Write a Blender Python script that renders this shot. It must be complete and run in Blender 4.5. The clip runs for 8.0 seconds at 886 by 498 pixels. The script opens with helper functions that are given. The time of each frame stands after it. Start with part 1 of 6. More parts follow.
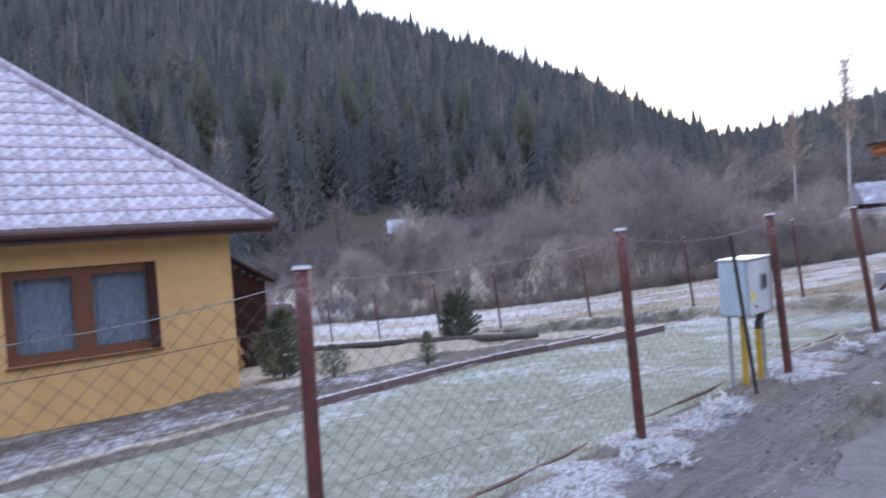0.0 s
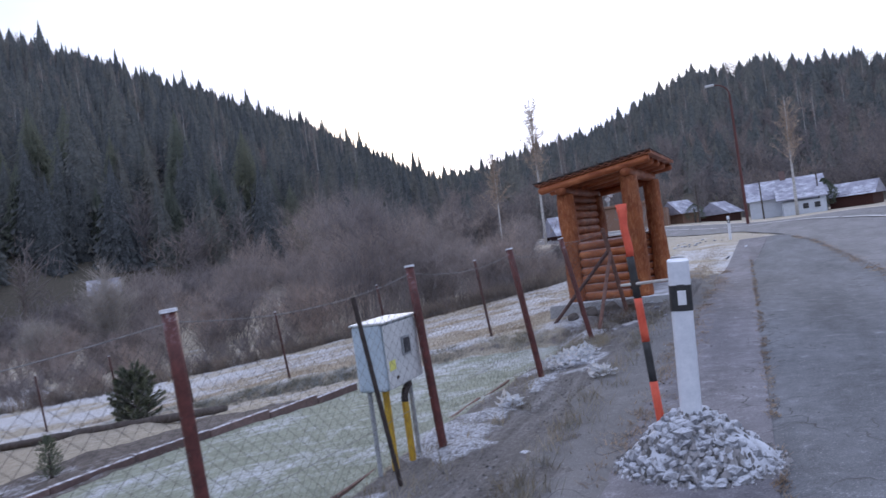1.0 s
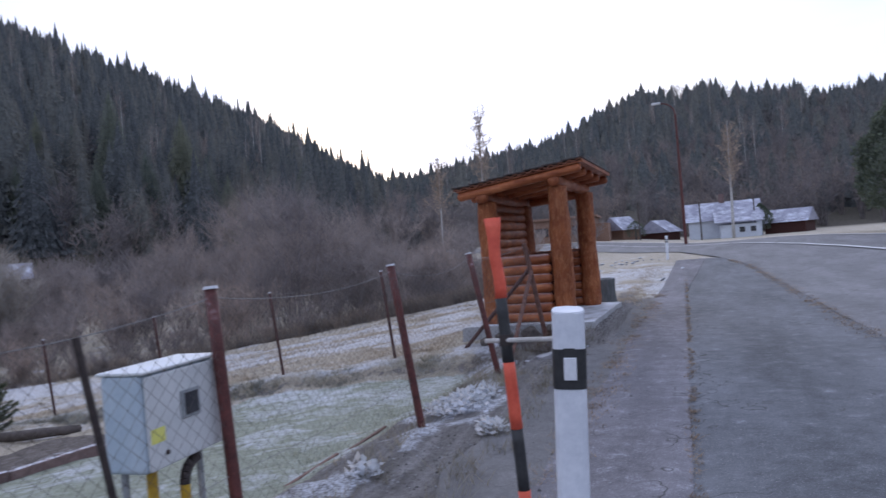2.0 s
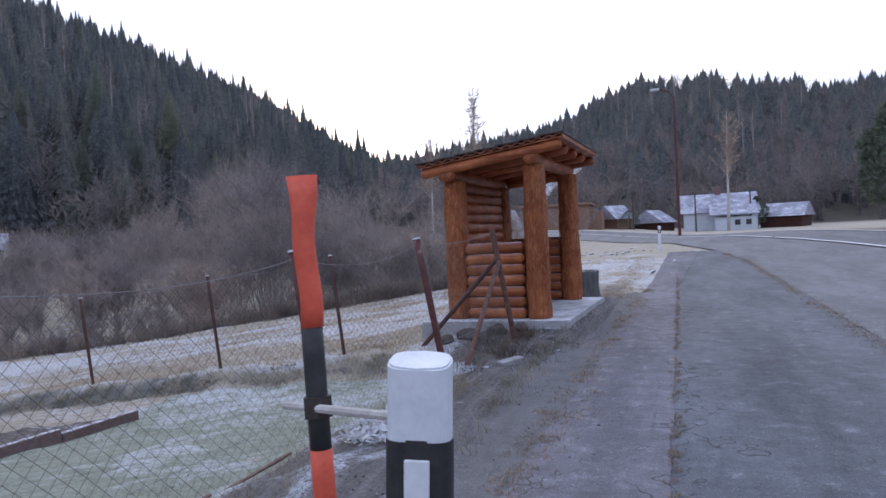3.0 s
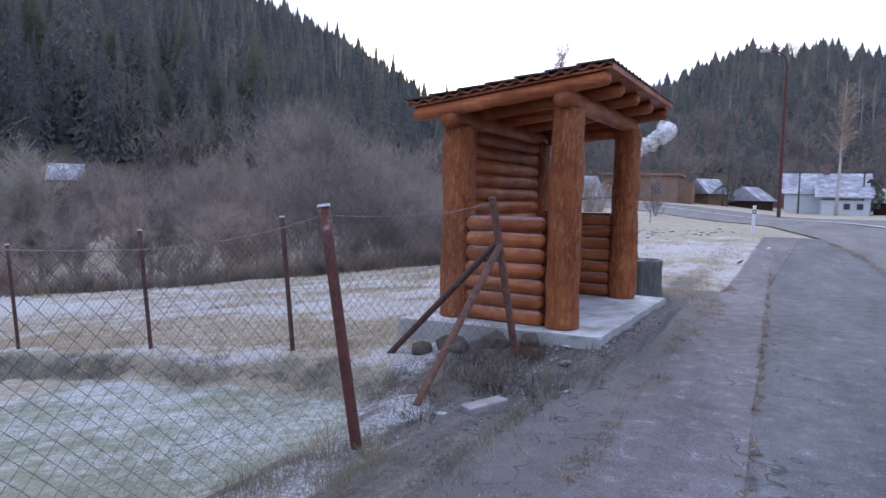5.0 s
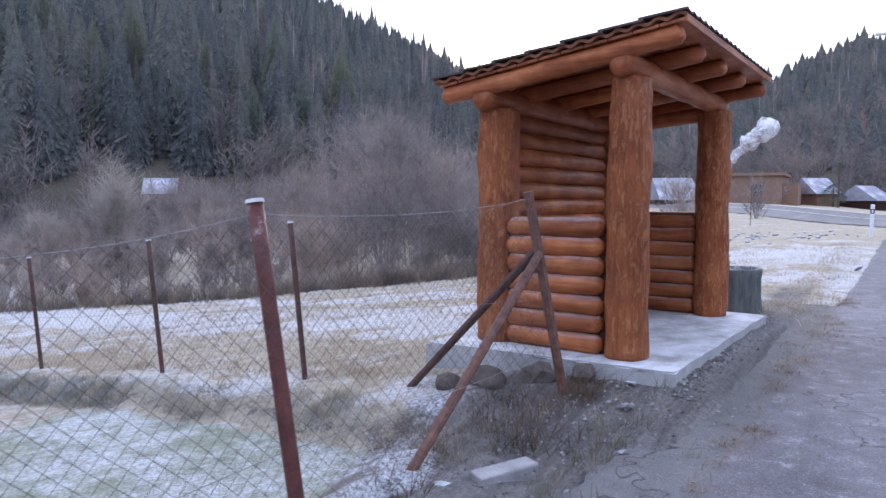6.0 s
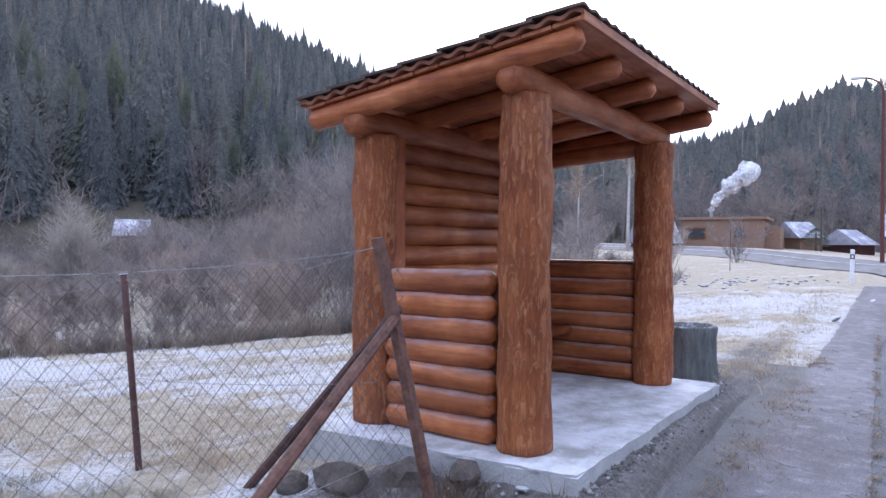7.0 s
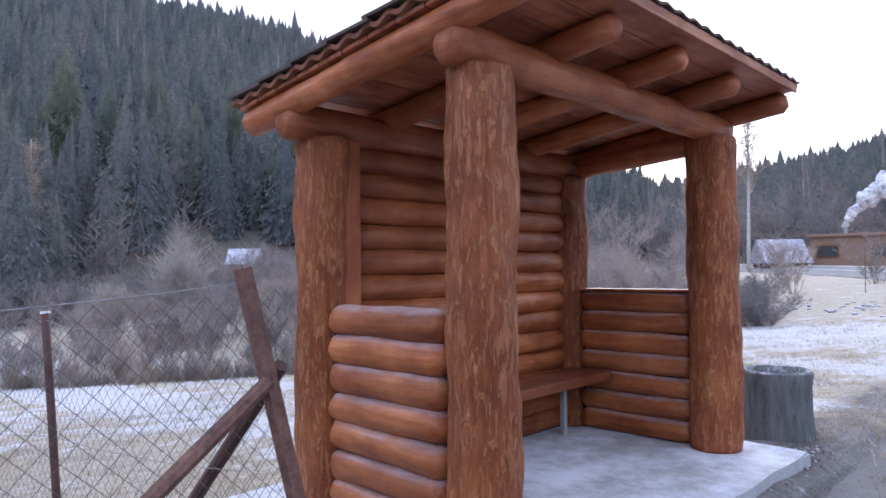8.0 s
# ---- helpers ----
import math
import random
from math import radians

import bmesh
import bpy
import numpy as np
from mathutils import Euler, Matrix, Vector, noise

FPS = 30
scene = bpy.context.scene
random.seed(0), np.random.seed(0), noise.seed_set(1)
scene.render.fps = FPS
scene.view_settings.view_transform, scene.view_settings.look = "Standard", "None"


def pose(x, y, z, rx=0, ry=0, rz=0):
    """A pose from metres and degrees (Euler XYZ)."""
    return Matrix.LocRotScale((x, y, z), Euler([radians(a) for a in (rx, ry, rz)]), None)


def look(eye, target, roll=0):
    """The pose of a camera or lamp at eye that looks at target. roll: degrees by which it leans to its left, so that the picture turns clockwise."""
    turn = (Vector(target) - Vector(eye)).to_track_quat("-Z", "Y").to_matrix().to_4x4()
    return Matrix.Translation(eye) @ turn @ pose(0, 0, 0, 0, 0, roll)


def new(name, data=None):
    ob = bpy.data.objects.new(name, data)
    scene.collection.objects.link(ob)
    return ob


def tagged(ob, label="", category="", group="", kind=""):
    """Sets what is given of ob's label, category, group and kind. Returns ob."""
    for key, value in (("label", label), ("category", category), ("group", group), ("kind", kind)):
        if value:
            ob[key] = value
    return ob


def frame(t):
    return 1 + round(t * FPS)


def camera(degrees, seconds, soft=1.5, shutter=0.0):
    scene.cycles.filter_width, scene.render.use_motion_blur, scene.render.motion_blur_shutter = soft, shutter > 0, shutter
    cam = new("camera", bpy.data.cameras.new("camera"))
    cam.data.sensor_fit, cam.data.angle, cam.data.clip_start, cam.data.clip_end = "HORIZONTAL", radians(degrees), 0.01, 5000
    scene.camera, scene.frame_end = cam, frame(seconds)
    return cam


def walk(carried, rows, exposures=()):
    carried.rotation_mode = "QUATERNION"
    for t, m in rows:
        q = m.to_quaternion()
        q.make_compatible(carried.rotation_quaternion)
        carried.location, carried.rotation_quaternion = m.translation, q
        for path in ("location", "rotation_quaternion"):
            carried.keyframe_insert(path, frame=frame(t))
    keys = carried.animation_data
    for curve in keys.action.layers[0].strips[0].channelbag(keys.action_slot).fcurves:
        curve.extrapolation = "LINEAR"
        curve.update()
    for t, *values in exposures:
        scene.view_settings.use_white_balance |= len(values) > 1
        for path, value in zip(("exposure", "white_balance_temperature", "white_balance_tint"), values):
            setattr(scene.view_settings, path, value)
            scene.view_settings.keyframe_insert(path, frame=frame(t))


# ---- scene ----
cam = camera(65.3, 8.0, 1.45, 0.16)
PATH = [
    (0, (0.95, 0.908, 1.383), (-0.476, 2.31, 1.346), -4.1),
    (0.2, (0.997, 1.222, 1.356), (-0.277, 2.761, 1.436), -5.4),
    (0.5, (0.999, 1.676, 1.391), (-0.131, 3.326, 1.422), -5.8),
    (0.8, (1.004, 2.191, 1.4), (0.091, 3.971, 1.409), -6.2),
    (1, (1.015, 2.507, 1.429), (0.211, 4.339, 1.442), -8.0),
    (1.2, (1.07, 2.81, 1.409), (0.321, 4.661, 1.525), -7.5),
    (1.5, (1.071, 3.292, 1.443), (0.331, 5.147, 1.541), -6.3),
    (1.8, (1.05, 3.782, 1.443), (0.311, 5.639, 1.487), -3.9),
    (2, (1.063, 4.15, 1.461), (0.404, 6.038, 1.467), -4.8),
    (2.2, (1.078, 4.466, 1.449), (0.53, 6.39, 1.458), -3.3),
    (3.3, (1.123, 5.997, 1.435), (0.327, 7.83, 1.371), -2.3),
    (3.5, (1.141, 6.293, 1.465), (0.189, 8.052, 1.431), -2.2),
    (4, (1.132, 7.078, 1.518), (0.291, 8.892, 1.526), -0.2),
    (4.5, (1.121, 7.794, 1.485), (0.351, 9.638, 1.425), 0.7),
    (4.7, (1.106, 8.096, 1.492), (0.324, 9.932, 1.359), 0.8),
    (5.8, (0.965, 9.616, 1.427), (-0.141, 11.277, 1.295), 0.2),
    (6, (0.933, 9.892, 1.407), (-0.158, 11.562, 1.27), 0.0),
    (6.5, (0.961, 10.577, 1.42), (-0.061, 12.293, 1.317), 0.6),
    (7, (1.033, 11.318, 1.444), (-0.035, 13.009, 1.429), 0.2),
    (7.5, (1.061, 12.0, 1.457), (-0.083, 13.64, 1.513), -0.2),
    (8, (1.105, 12.738, 1.465), (-0.222, 14.232, 1.521), -0.7),
]
EXPOSURES = [(0.0, 0.89), (0.5, 0.62), (1.0, 0.37), (2.0, 0.22), (3.3, 0.38), (4.5, 0.42), (6.0, 1.0), (6.5, 1.14), (7.0, 1.14), (8.0, 1.18)]
walk(cam, [(t, look(eye, target, roll)) for t, eye, target, roll in PATH], EXPOSURES)

# ---- world and light ----
SUN_EL, SUN_AZ = 14.0, -22.0
world = bpy.data.worlds.new("sky")
scene.world = world
world.use_nodes = True
wt = world.node_tree
wt.nodes.clear()
w_out = wt.nodes.new("ShaderNodeOutputWorld")
w_bg = wt.nodes.new("ShaderNodeBackground")
w_sky = wt.nodes.new("ShaderNodeTexSky")
w_sky.sky_type = "NISHITA"
w_sky.sun_disc = False
w_sky.sun_elevation = radians(SUN_EL)
w_sky.sun_rotation = radians(SUN_AZ)
w_sky.dust_density, w_sky.air_density, w_sky.ozone_density = 2.0, 1.0, 1.5
# a thin, bright veil of high cloud over the clear sky
w_co = wt.nodes.new("ShaderNodeTexCoord")
w_map = wt.nodes.new("ShaderNodeMapping")
w_map.inputs["Scale"].default_value = (1.2, 1.2, 3.0)
w_noise = wt.nodes.new("ShaderNodeTexNoise")
w_noise.inputs["Scale"].default_value = 1.6
w_noise.inputs["Detail"].default_value = 5
w_ramp = wt.nodes.new("ShaderNodeValToRGB")
w_ramp.color_ramp.elements[0].position, w_ramp.color_ramp.elements[0].color = 0.36, (0.34, 0.34, 0.34, 1)
w_ramp.color_ramp.elements[1].position, w_ramp.color_ramp.elements[1].color = 0.62, (0.95, 0.95, 0.95, 1)
w_mix = wt.nodes.new("ShaderNodeMix")
w_mix.data_type = "RGBA"
w_mix.inputs["B"].default_value = (8.05, 9.0, 12.6, 1)
wt.links.new(w_co.outputs["Generated"], w_map.inputs["Vector"])
wt.links.new(w_map.outputs["Vector"], w_noise.inputs["Vector"])
wt.links.new(w_noise.outputs["Fac"], w_ramp.inputs["Fac"])
wt.links.new(w_ramp.outputs["Color"], w_mix.inputs["Factor"])
wt.links.new(w_sky.outputs["Color"], w_mix.inputs["A"])
wt.links.new(w_mix.outputs["Result"], w_bg.inputs["Color"])
w_bg.inputs["Strength"].default_value = 0.115
wt.links.new(w_bg.outputs["Background"], w_out.inputs["Surface"])

sun_data = bpy.data.lights.new("sun", "SUN")
sun_data.energy, sun_data.angle, sun_data.color = 0.6, radians(25), (1.0, 0.93, 0.86)
sun = new("sun", sun_data)
sun_way = Vector((math.sin(radians(SUN_AZ)) * math.cos(radians(SUN_EL)), math.cos(radians(SUN_AZ)) * math.cos(radians(SUN_EL)), math.sin(radians(SUN_EL))))
sun.matrix_world = Matrix.Translation(sun_way * 100) @ sun_way.to_track_quat("Z", "Y").to_matrix().to_4x4()


# ---- materials ----
def mat_new(name):
    m = bpy.data.materials.new(name)
    m.use_nodes = True
    nt = m.node_tree
    return m, nt, nt.nodes["Principled BSDF"]


def n_noise(nt, scale, detail=4, stretch=(1, 1, 1), rough=0.6, space="Object", warp=0.0):
    co = nt.nodes.new("ShaderNodeTexCoord")
    mp = nt.nodes.new("ShaderNodeMapping")
    mp.inputs["Scale"].default_value = stretch
    tx = nt.nodes.new("ShaderNodeTexNoise")
    tx.inputs["Scale"].default_value, tx.inputs["Detail"].default_value = scale, detail
    tx.inputs["Roughness"].default_value, tx.inputs["Distortion"].default_value = rough, warp
    nt.links.new(co.outputs[space], mp.inputs["Vector"])
    nt.links.new(mp.outputs["Vector"], tx.inputs["Vector"])
    return tx.outputs["Fac"]


def n_ramp(nt, fac, stops):
    r = nt.nodes.new("ShaderNodeValToRGB")
    el = r.color_ramp.elements
    while len(el) < len(stops):
        el.new(0.5)
    for e, (p, c) in zip(el, stops):
        e.position = p
        e.color = (*c, 1) if not isinstance(c, (int, float)) else (c, c, c, 1)
    nt.links.new(fac, r.inputs["Fac"])
    return r.outputs["Color"]


def n_mix(nt, fac, a, b, mode="MIX"):
    m = nt.nodes.new("ShaderNodeMix")
    m.data_type, m.blend_type = "RGBA", mode
    for key, v in (("Factor", fac), ("A", a), ("B", b)):
        if isinstance(v, (int, float)):
            m.inputs[key].default_value = v if key == "Factor" else (v, v, v, 1)
        elif isinstance(v, tuple):
            m.inputs[key].default_value = (*v, 1)
        else:
            nt.links.new(v, m.inputs[key])
    return m.outputs["Result"]


def n_math(nt, op, a, b=0.0):
    m = nt.nodes.new("ShaderNodeMath")
    m.operation = op
    for key, v in ((0, a), (1, b)):
        if isinstance(v, (int, float)):
            m.inputs[key].default_value = v
        else:
            nt.links.new(v, m.inputs[key])
    return m.outputs["Value"]


def n_bump(nt, bsdf, fac, dist=0.01, strength=0.6, chain=None):
    b = nt.nodes.new("ShaderNodeBump")
    b.inputs["Distance"].default_value, b.inputs["Strength"].default_value = dist, strength
    nt.links.new(fac, b.inputs["Height"])
    if chain is not None:
        nt.links.new(chain, b.inputs["Normal"])
    nt.links.new(b.outputs["Normal"], bsdf.inputs["Normal"])
    return b.outputs["Normal"]


def n_random(nt):
    return nt.nodes.new("ShaderNodeObjectInfo").outputs["Random"]


def n_attr(nt, name):
    a = nt.nodes.new("ShaderNodeAttribute")
    a.attribute_name = name
    return a.outputs["Fac"]


def n_up(nt):
    g = nt.nodes.new("ShaderNodeNewGeometry")
    s = nt.nodes.new("ShaderNodeSeparateXYZ")
    nt.links.new(g.outputs["Normal"], s.inputs["Vector"])
    return s.outputs["Z"]


def m_simple(name, dark, light, scale=8, rough=0.7, bump=0.0, stretch=(1, 1, 1), metal=0.0, vary=0.0, frost=0.0, fscale=14, fine=60):
    """A surface with mottling at two scales, fine relief and, where asked, frost on what faces up."""
    m, nt, b = mat_new(name)
    f1 = n_noise(nt, scale, 5, stretch)
    f2 = n_noise(nt, fine, 3, stretch)
    col = n_ramp(nt, n_math(nt, "ADD", n_math(nt, "MULTIPLY", f1, 0.7), n_math(nt, "MULTIPLY", f2, 0.3)), [(0.32, dark), (0.68, light)])
    if vary:
        col = n_mix(nt, 1.0, col, n_ramp(nt, n_random(nt), [(0.0, 1 - vary), (1.0, 1 + vary)]), "MULTIPLY")
    if frost:
        up = n_ramp(nt, n_up(nt), [(0.35, 0.0), (0.8, 1.0)])
        patch = n_ramp(nt, n_noise(nt, fscale, 6, rough=0.75), [(0.62 - 0.3 * frost, 0.0), (0.75 - 0.2 * frost, 1.0)])
        col = n_mix(nt, n_math(nt, "MULTIPLY", up, n_math(nt, "MULTIPLY", patch, 0.85)), col, (0.72, 0.75, 0.82))
    nt.links.new(col, b.inputs["Base Color"])
    b.inputs["Roughness"].default_value, b.inputs["Metallic"].default_value = rough, metal
    if bump:
        n_bump(nt, b, n_math(nt, "ADD", f1, n_math(nt, "MULTIPLY", f2, 0.5)), bump, 0.7)
    return m


def m_log(name, axis, dark, mid, light, bark=0.0, frost=0.0):
    """Stained, varnished log: grain along one axis, gnarled relief, knots."""
    m, nt, b = mat_new(name)
    st = [26, 26, 26]
    st[axis] = 2.2
    st2 = [9, 9, 9]
    st2[axis] = 1.6
    grain = n_noise(nt, 1.0, 5, tuple(st), 0.65, warp=0.15)
    gnarl = n_noise(nt, 1.0, 4, tuple(st2), 0.6, warp=0.5)
    blotch = n_noise(nt, 2.6, 4)
    knots = n_noise(nt, 7.0, 2)
    col = n_ramp(nt, n_math(nt, "ADD", n_math(nt, "MULTIPLY", grain, 0.4), n_math(nt, "MULTIPLY", gnarl, 0.6)), [(0.32, dark), (0.48, mid), (0.68, light)])
    col = n_mix(nt, n_ramp(nt, blotch, [(0.4, 0.0), (0.6, 0.75)]), col, n_mix(nt, 1.0, col, (0.55, 0.42, 0.37), "MULTIPLY"))
    col = n_mix(nt, n_ramp(nt, knots, [(0.70, 0.0), (0.76, 0.7)]), col, dark)
    if bark:
        flake = n_noise(nt, 1.0, 6, (32, 32, 7.5), 0.74, warp=0.9)
        col = n_mix(nt, n_ramp(nt, flake, [(0.52, 0.0), (0.56, 0.5), (0.70, 0.2)]), col, (0.64, 0.30, 0.14))
        col = n_mix(nt, n_ramp(nt, flake, [(0.480, 0.0), (0.503, 0.7), (0.526, 0.0)]), col, (0.15, 0.038, 0.017))
        col = n_mix(nt, n_ramp(nt, flake, [(0.34, 0.55), (0.42, 0.0)]), col, (0.19, 0.05, 0.02))
    col = n_mix(nt, 1.0, col, n_ramp(nt, n_random(nt), [(0, (0.80, 0.77, 0.76)), (1, (1.15, 1.13, 1.1))]), "MULTIPLY")
    if frost:
        # upward faces paled: frost on the top log, painted sky sheen elsewhere
        frost_sheen = n_math(nt, "MULTIPLY", n_ramp(nt, n_up(nt), [(0.55, 0.0), (0.95, frost)]), n_ramp(nt, n_noise(nt, 9, 5), [(0.35, 0.4), (0.6, 1.0)]))
        col = n_mix(nt, frost_sheen, col, (0.62, 0.62, 0.68))
    nt.links.new(col, b.inputs["Base Color"])
    nt.links.new(n_ramp(nt, gnarl, [(0.3, 0.66), (0.7, 0.44)]), b.inputs["Roughness"])
    b.inputs["Specular IOR Level"].default_value = 0.35
    b.inputs["Coat Weight"].default_value, b.inputs["Coat Roughness"].default_value = 0.10, 0.35
    n1 = n_bump(nt, b, gnarl, 0.02 + bark, 0.55 + 4 * bark)
    if bark:
        n1 = n_bump(nt, b, flake, 0.035, 1.0, n1)
    n_bump(nt, b, grain, 0.010, 0.7, n1)
    return m


def m_ground():
    """Dry meadow grass with frost; lawn, soil and gravel verge where the ground carries them."""
    m, nt, b = mat_new("ground")
    big = n_noise(nt, 0.9, 5)
    mid = n_noise(nt, 6, 6, rough=0.7)
    fine = n_noise(nt, 45, 4, rough=0.7)
    clod = n_noise(nt, 17, 5, rough=0.8)
    mixed = n_math(nt, "ADD", n_math(nt, "MULTIPLY", mid, 0.5), n_math(nt, "MULTIPLY", fine, 0.5))
    meadow = n_ramp(nt, mixed, [(0.35, (0.24, 0.20, 0.15)), (0.5, (0.44, 0.385, 0.30)), (0.66, (0.62, 0.555, 0.46))])
    lawn = n_ramp(nt, mixed, [(0.32, (0.17, 0.19, 0.13)), (0.5, (0.33, 0.355, 0.28)), (0.68, (0.50, 0.53, 0.46))])
    soil = n_ramp(nt, mixed, [(0.34, (0.05, 0.042, 0.036)), (0.52, (0.16, 0.135, 0.12)), (0.7, (0.34, 0.31, 0.30))])
    ruts = n_noise(nt, 1.0, 4, (9, 0.5, 1), 0.65, warp=0.3)
    gritty = n_math(nt, "ADD", n_math(nt, "MULTIPLY", clod, 0.33), n_math(nt, "ADD", n_math(nt, "MULTIPLY", fine, 0.27), n_math(nt, "MULTIPLY", ruts, 0.4)))
    verge = n_ramp(nt, gritty, [(0.36, (0.075, 0.068, 0.064)), (0.5, (0.185, 0.172, 0.168)), (0.66, (0.35, 0.338, 0.335))])
    edge = n_math(nt, "MULTIPLY", n_math(nt, "SUBTRACT", mid, 0.5), 1.1)
    col = meadow
    for key, layer in (("lawn", lawn), ("soil", soil), ("verge", verge)):
        w = n_ramp(nt, n_math(nt, "ADD", n_attr(nt, key), edge), [(0.42, 0.0), (0.58, 1.0)])
        col = n_mix(nt, w, col, layer)
    frost = n_math(nt, "ADD", n_math(nt, "MULTIPLY", big, 0.6), n_math(nt, "MULTIPLY", mid, 0.4))
    frost = n_math(nt, "ADD", frost, n_math(nt, "MULTIPLY", n_attr(nt, "frost"), 0.22))
    fw = n_math(nt, "MULTIPLY", n_ramp(nt, frost, [(0.465, 0.0), (0.58, 1.0)]), n_ramp(nt, n_math(nt, "ADD", n_math(nt, "MULTIPLY", fine, 0.55), n_math(nt, "MULTIPLY", clod, 0.45)), [(0.42, 0.05), (0.56, 0.98)]))
    col = n_mix(nt, fw, col, (0.70, 0.73, 0.80))
    far = n_attr(nt, "forest")
    col = n_mix(nt, far, col, n_ramp(nt, mid, [(0.3, (0.05, 0.045, 0.035)), (0.7, (0.14, 0.12, 0.09))]))
    nt.links.new(col, b.inputs["Base Color"])
    b.inputs["Roughness"].default_value = 0.95
    n1 = n_bump(nt, b, mid, 0.05, 0.8)
    n1 = n_bump(nt, b, clod, 0.03, 0.9, n1)
    n1 = n_bump(nt, b, n_math(nt, "MULTIPLY", ruts, n_attr(nt, "verge")), 0.05, 0.9, n1)
    n_bump(nt, b, fine, 0.02, 0.9, n1)
    return m


def m_asphalt(name, dark, light, frost):
    m, nt, b = mat_new(name)
    big = n_noise(nt, 0.8, 5, (1.6, 0.35, 1))
    mid = n_noise(nt, 5, 5, rough=0.7)
    fine = n_noise(nt, 70, 4, rough=0.75)
    f = n_math(nt, "ADD", n_math(nt, "MULTIPLY", big, 0.4), n_math(nt, "ADD", n_math(nt, "MULTIPLY", mid, 0.25), n_math(nt, "MULTIPLY", fine, 0.35)))
    col = n_ramp(nt, f, [(0.40, dark), (0.60, light)])
    fr = n_ramp(nt, n_math(nt, "ADD", n_math(nt, "MULTIPLY", mid, 0.6), n_math(nt, "MULTIPLY", fine, 0.4)), [(0.60 - frost, 0.0), (0.74 - frost, 0.55)])
    col = n_mix(nt, fr, col, (0.5, 0.52, 0.57))
    chips = n_ramp(nt, n_noise(nt, 95, 1), [(0.66, 0.0), (0.72, 0.6)])
    col = n_mix(nt, chips, col, (0.42, 0.42, 0.44))
    vor = nt.nodes.new("ShaderNodeTexVoronoi")
    vor.feature = "DISTANCE_TO_EDGE"
    vor.inputs["Scale"].default_value = 0.9
    co = nt.nodes.new("ShaderNodeTexCoord")
    wob = nt.nodes.new("ShaderNodeVectorMath")
    wob.operation = "ADD"
    nz = nt.nodes.new("ShaderNodeTexNoise")
    nz.inputs["Scale"].default_value = 3.0
    nt.links.new(co.outputs["Object"], nz.inputs["Vector"])
    nt.links.new(co.outputs["Object"], wob.inputs[0])
    nt.links.new(nz.outputs["Color"], wob.inputs[1])
    nt.links.new(wob.outputs["Vector"], vor.inputs["Vector"])
    crack = n_ramp(nt, vor.outputs["Distance"], [(0.0, 1.0), (0.012, 0.0)])
    crack = n_math(nt, "MULTIPLY", crack, n_ramp(nt, big, [(0.44, 0.0), (0.54, 0.9)]))
    col = n_mix(nt, crack, col, (0.03, 0.028, 0.025))
    nt.links.new(col, b.inputs["Base Color"])
    b.inputs["Roughness"].default_value = 0.88
    n1 = n_bump(nt, b, fine, 0.006, 0.7)
    n_bump(nt, b, mid, 0.02, 0.4, n1)
    return m


def m_needles(name, dark, light, frosted, thin=0.45):
    m, nt, b = mat_new(name)
    f = n_noise(nt, 1.3, 4, rough=0.7)
    col = n_ramp(nt, f, [(0.35, dark), (0.65, light)])
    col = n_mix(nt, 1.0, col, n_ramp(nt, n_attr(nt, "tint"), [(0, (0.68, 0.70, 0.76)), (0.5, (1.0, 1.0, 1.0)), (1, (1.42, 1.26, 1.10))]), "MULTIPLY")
    # pale blue-grey mix: frost, and on the spruces also distance haze
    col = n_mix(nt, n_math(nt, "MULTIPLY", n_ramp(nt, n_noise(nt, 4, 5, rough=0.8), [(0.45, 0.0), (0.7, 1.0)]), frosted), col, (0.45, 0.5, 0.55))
    nt.links.new(col, b.inputs["Base Color"])
    b.inputs["Roughness"].default_value = 0.9
    b.inputs["Specular IOR Level"].default_value = 0.2
    if thin:
        tr = nt.nodes.new("ShaderNodeBsdfTranslucent")
        nt.links.new(col, tr.inputs["Color"])
        mx = nt.nodes.new("ShaderNodeMixShader")
        mx.inputs[0].default_value = thin
        nt.links.new(b.outputs["BSDF"], mx.inputs[1])
        nt.links.new(tr.outputs["BSDF"], mx.inputs[2])
        nt.links.new(mx.outputs["Shader"], nt.nodes["Material Output"].inputs["Surface"])
    return m


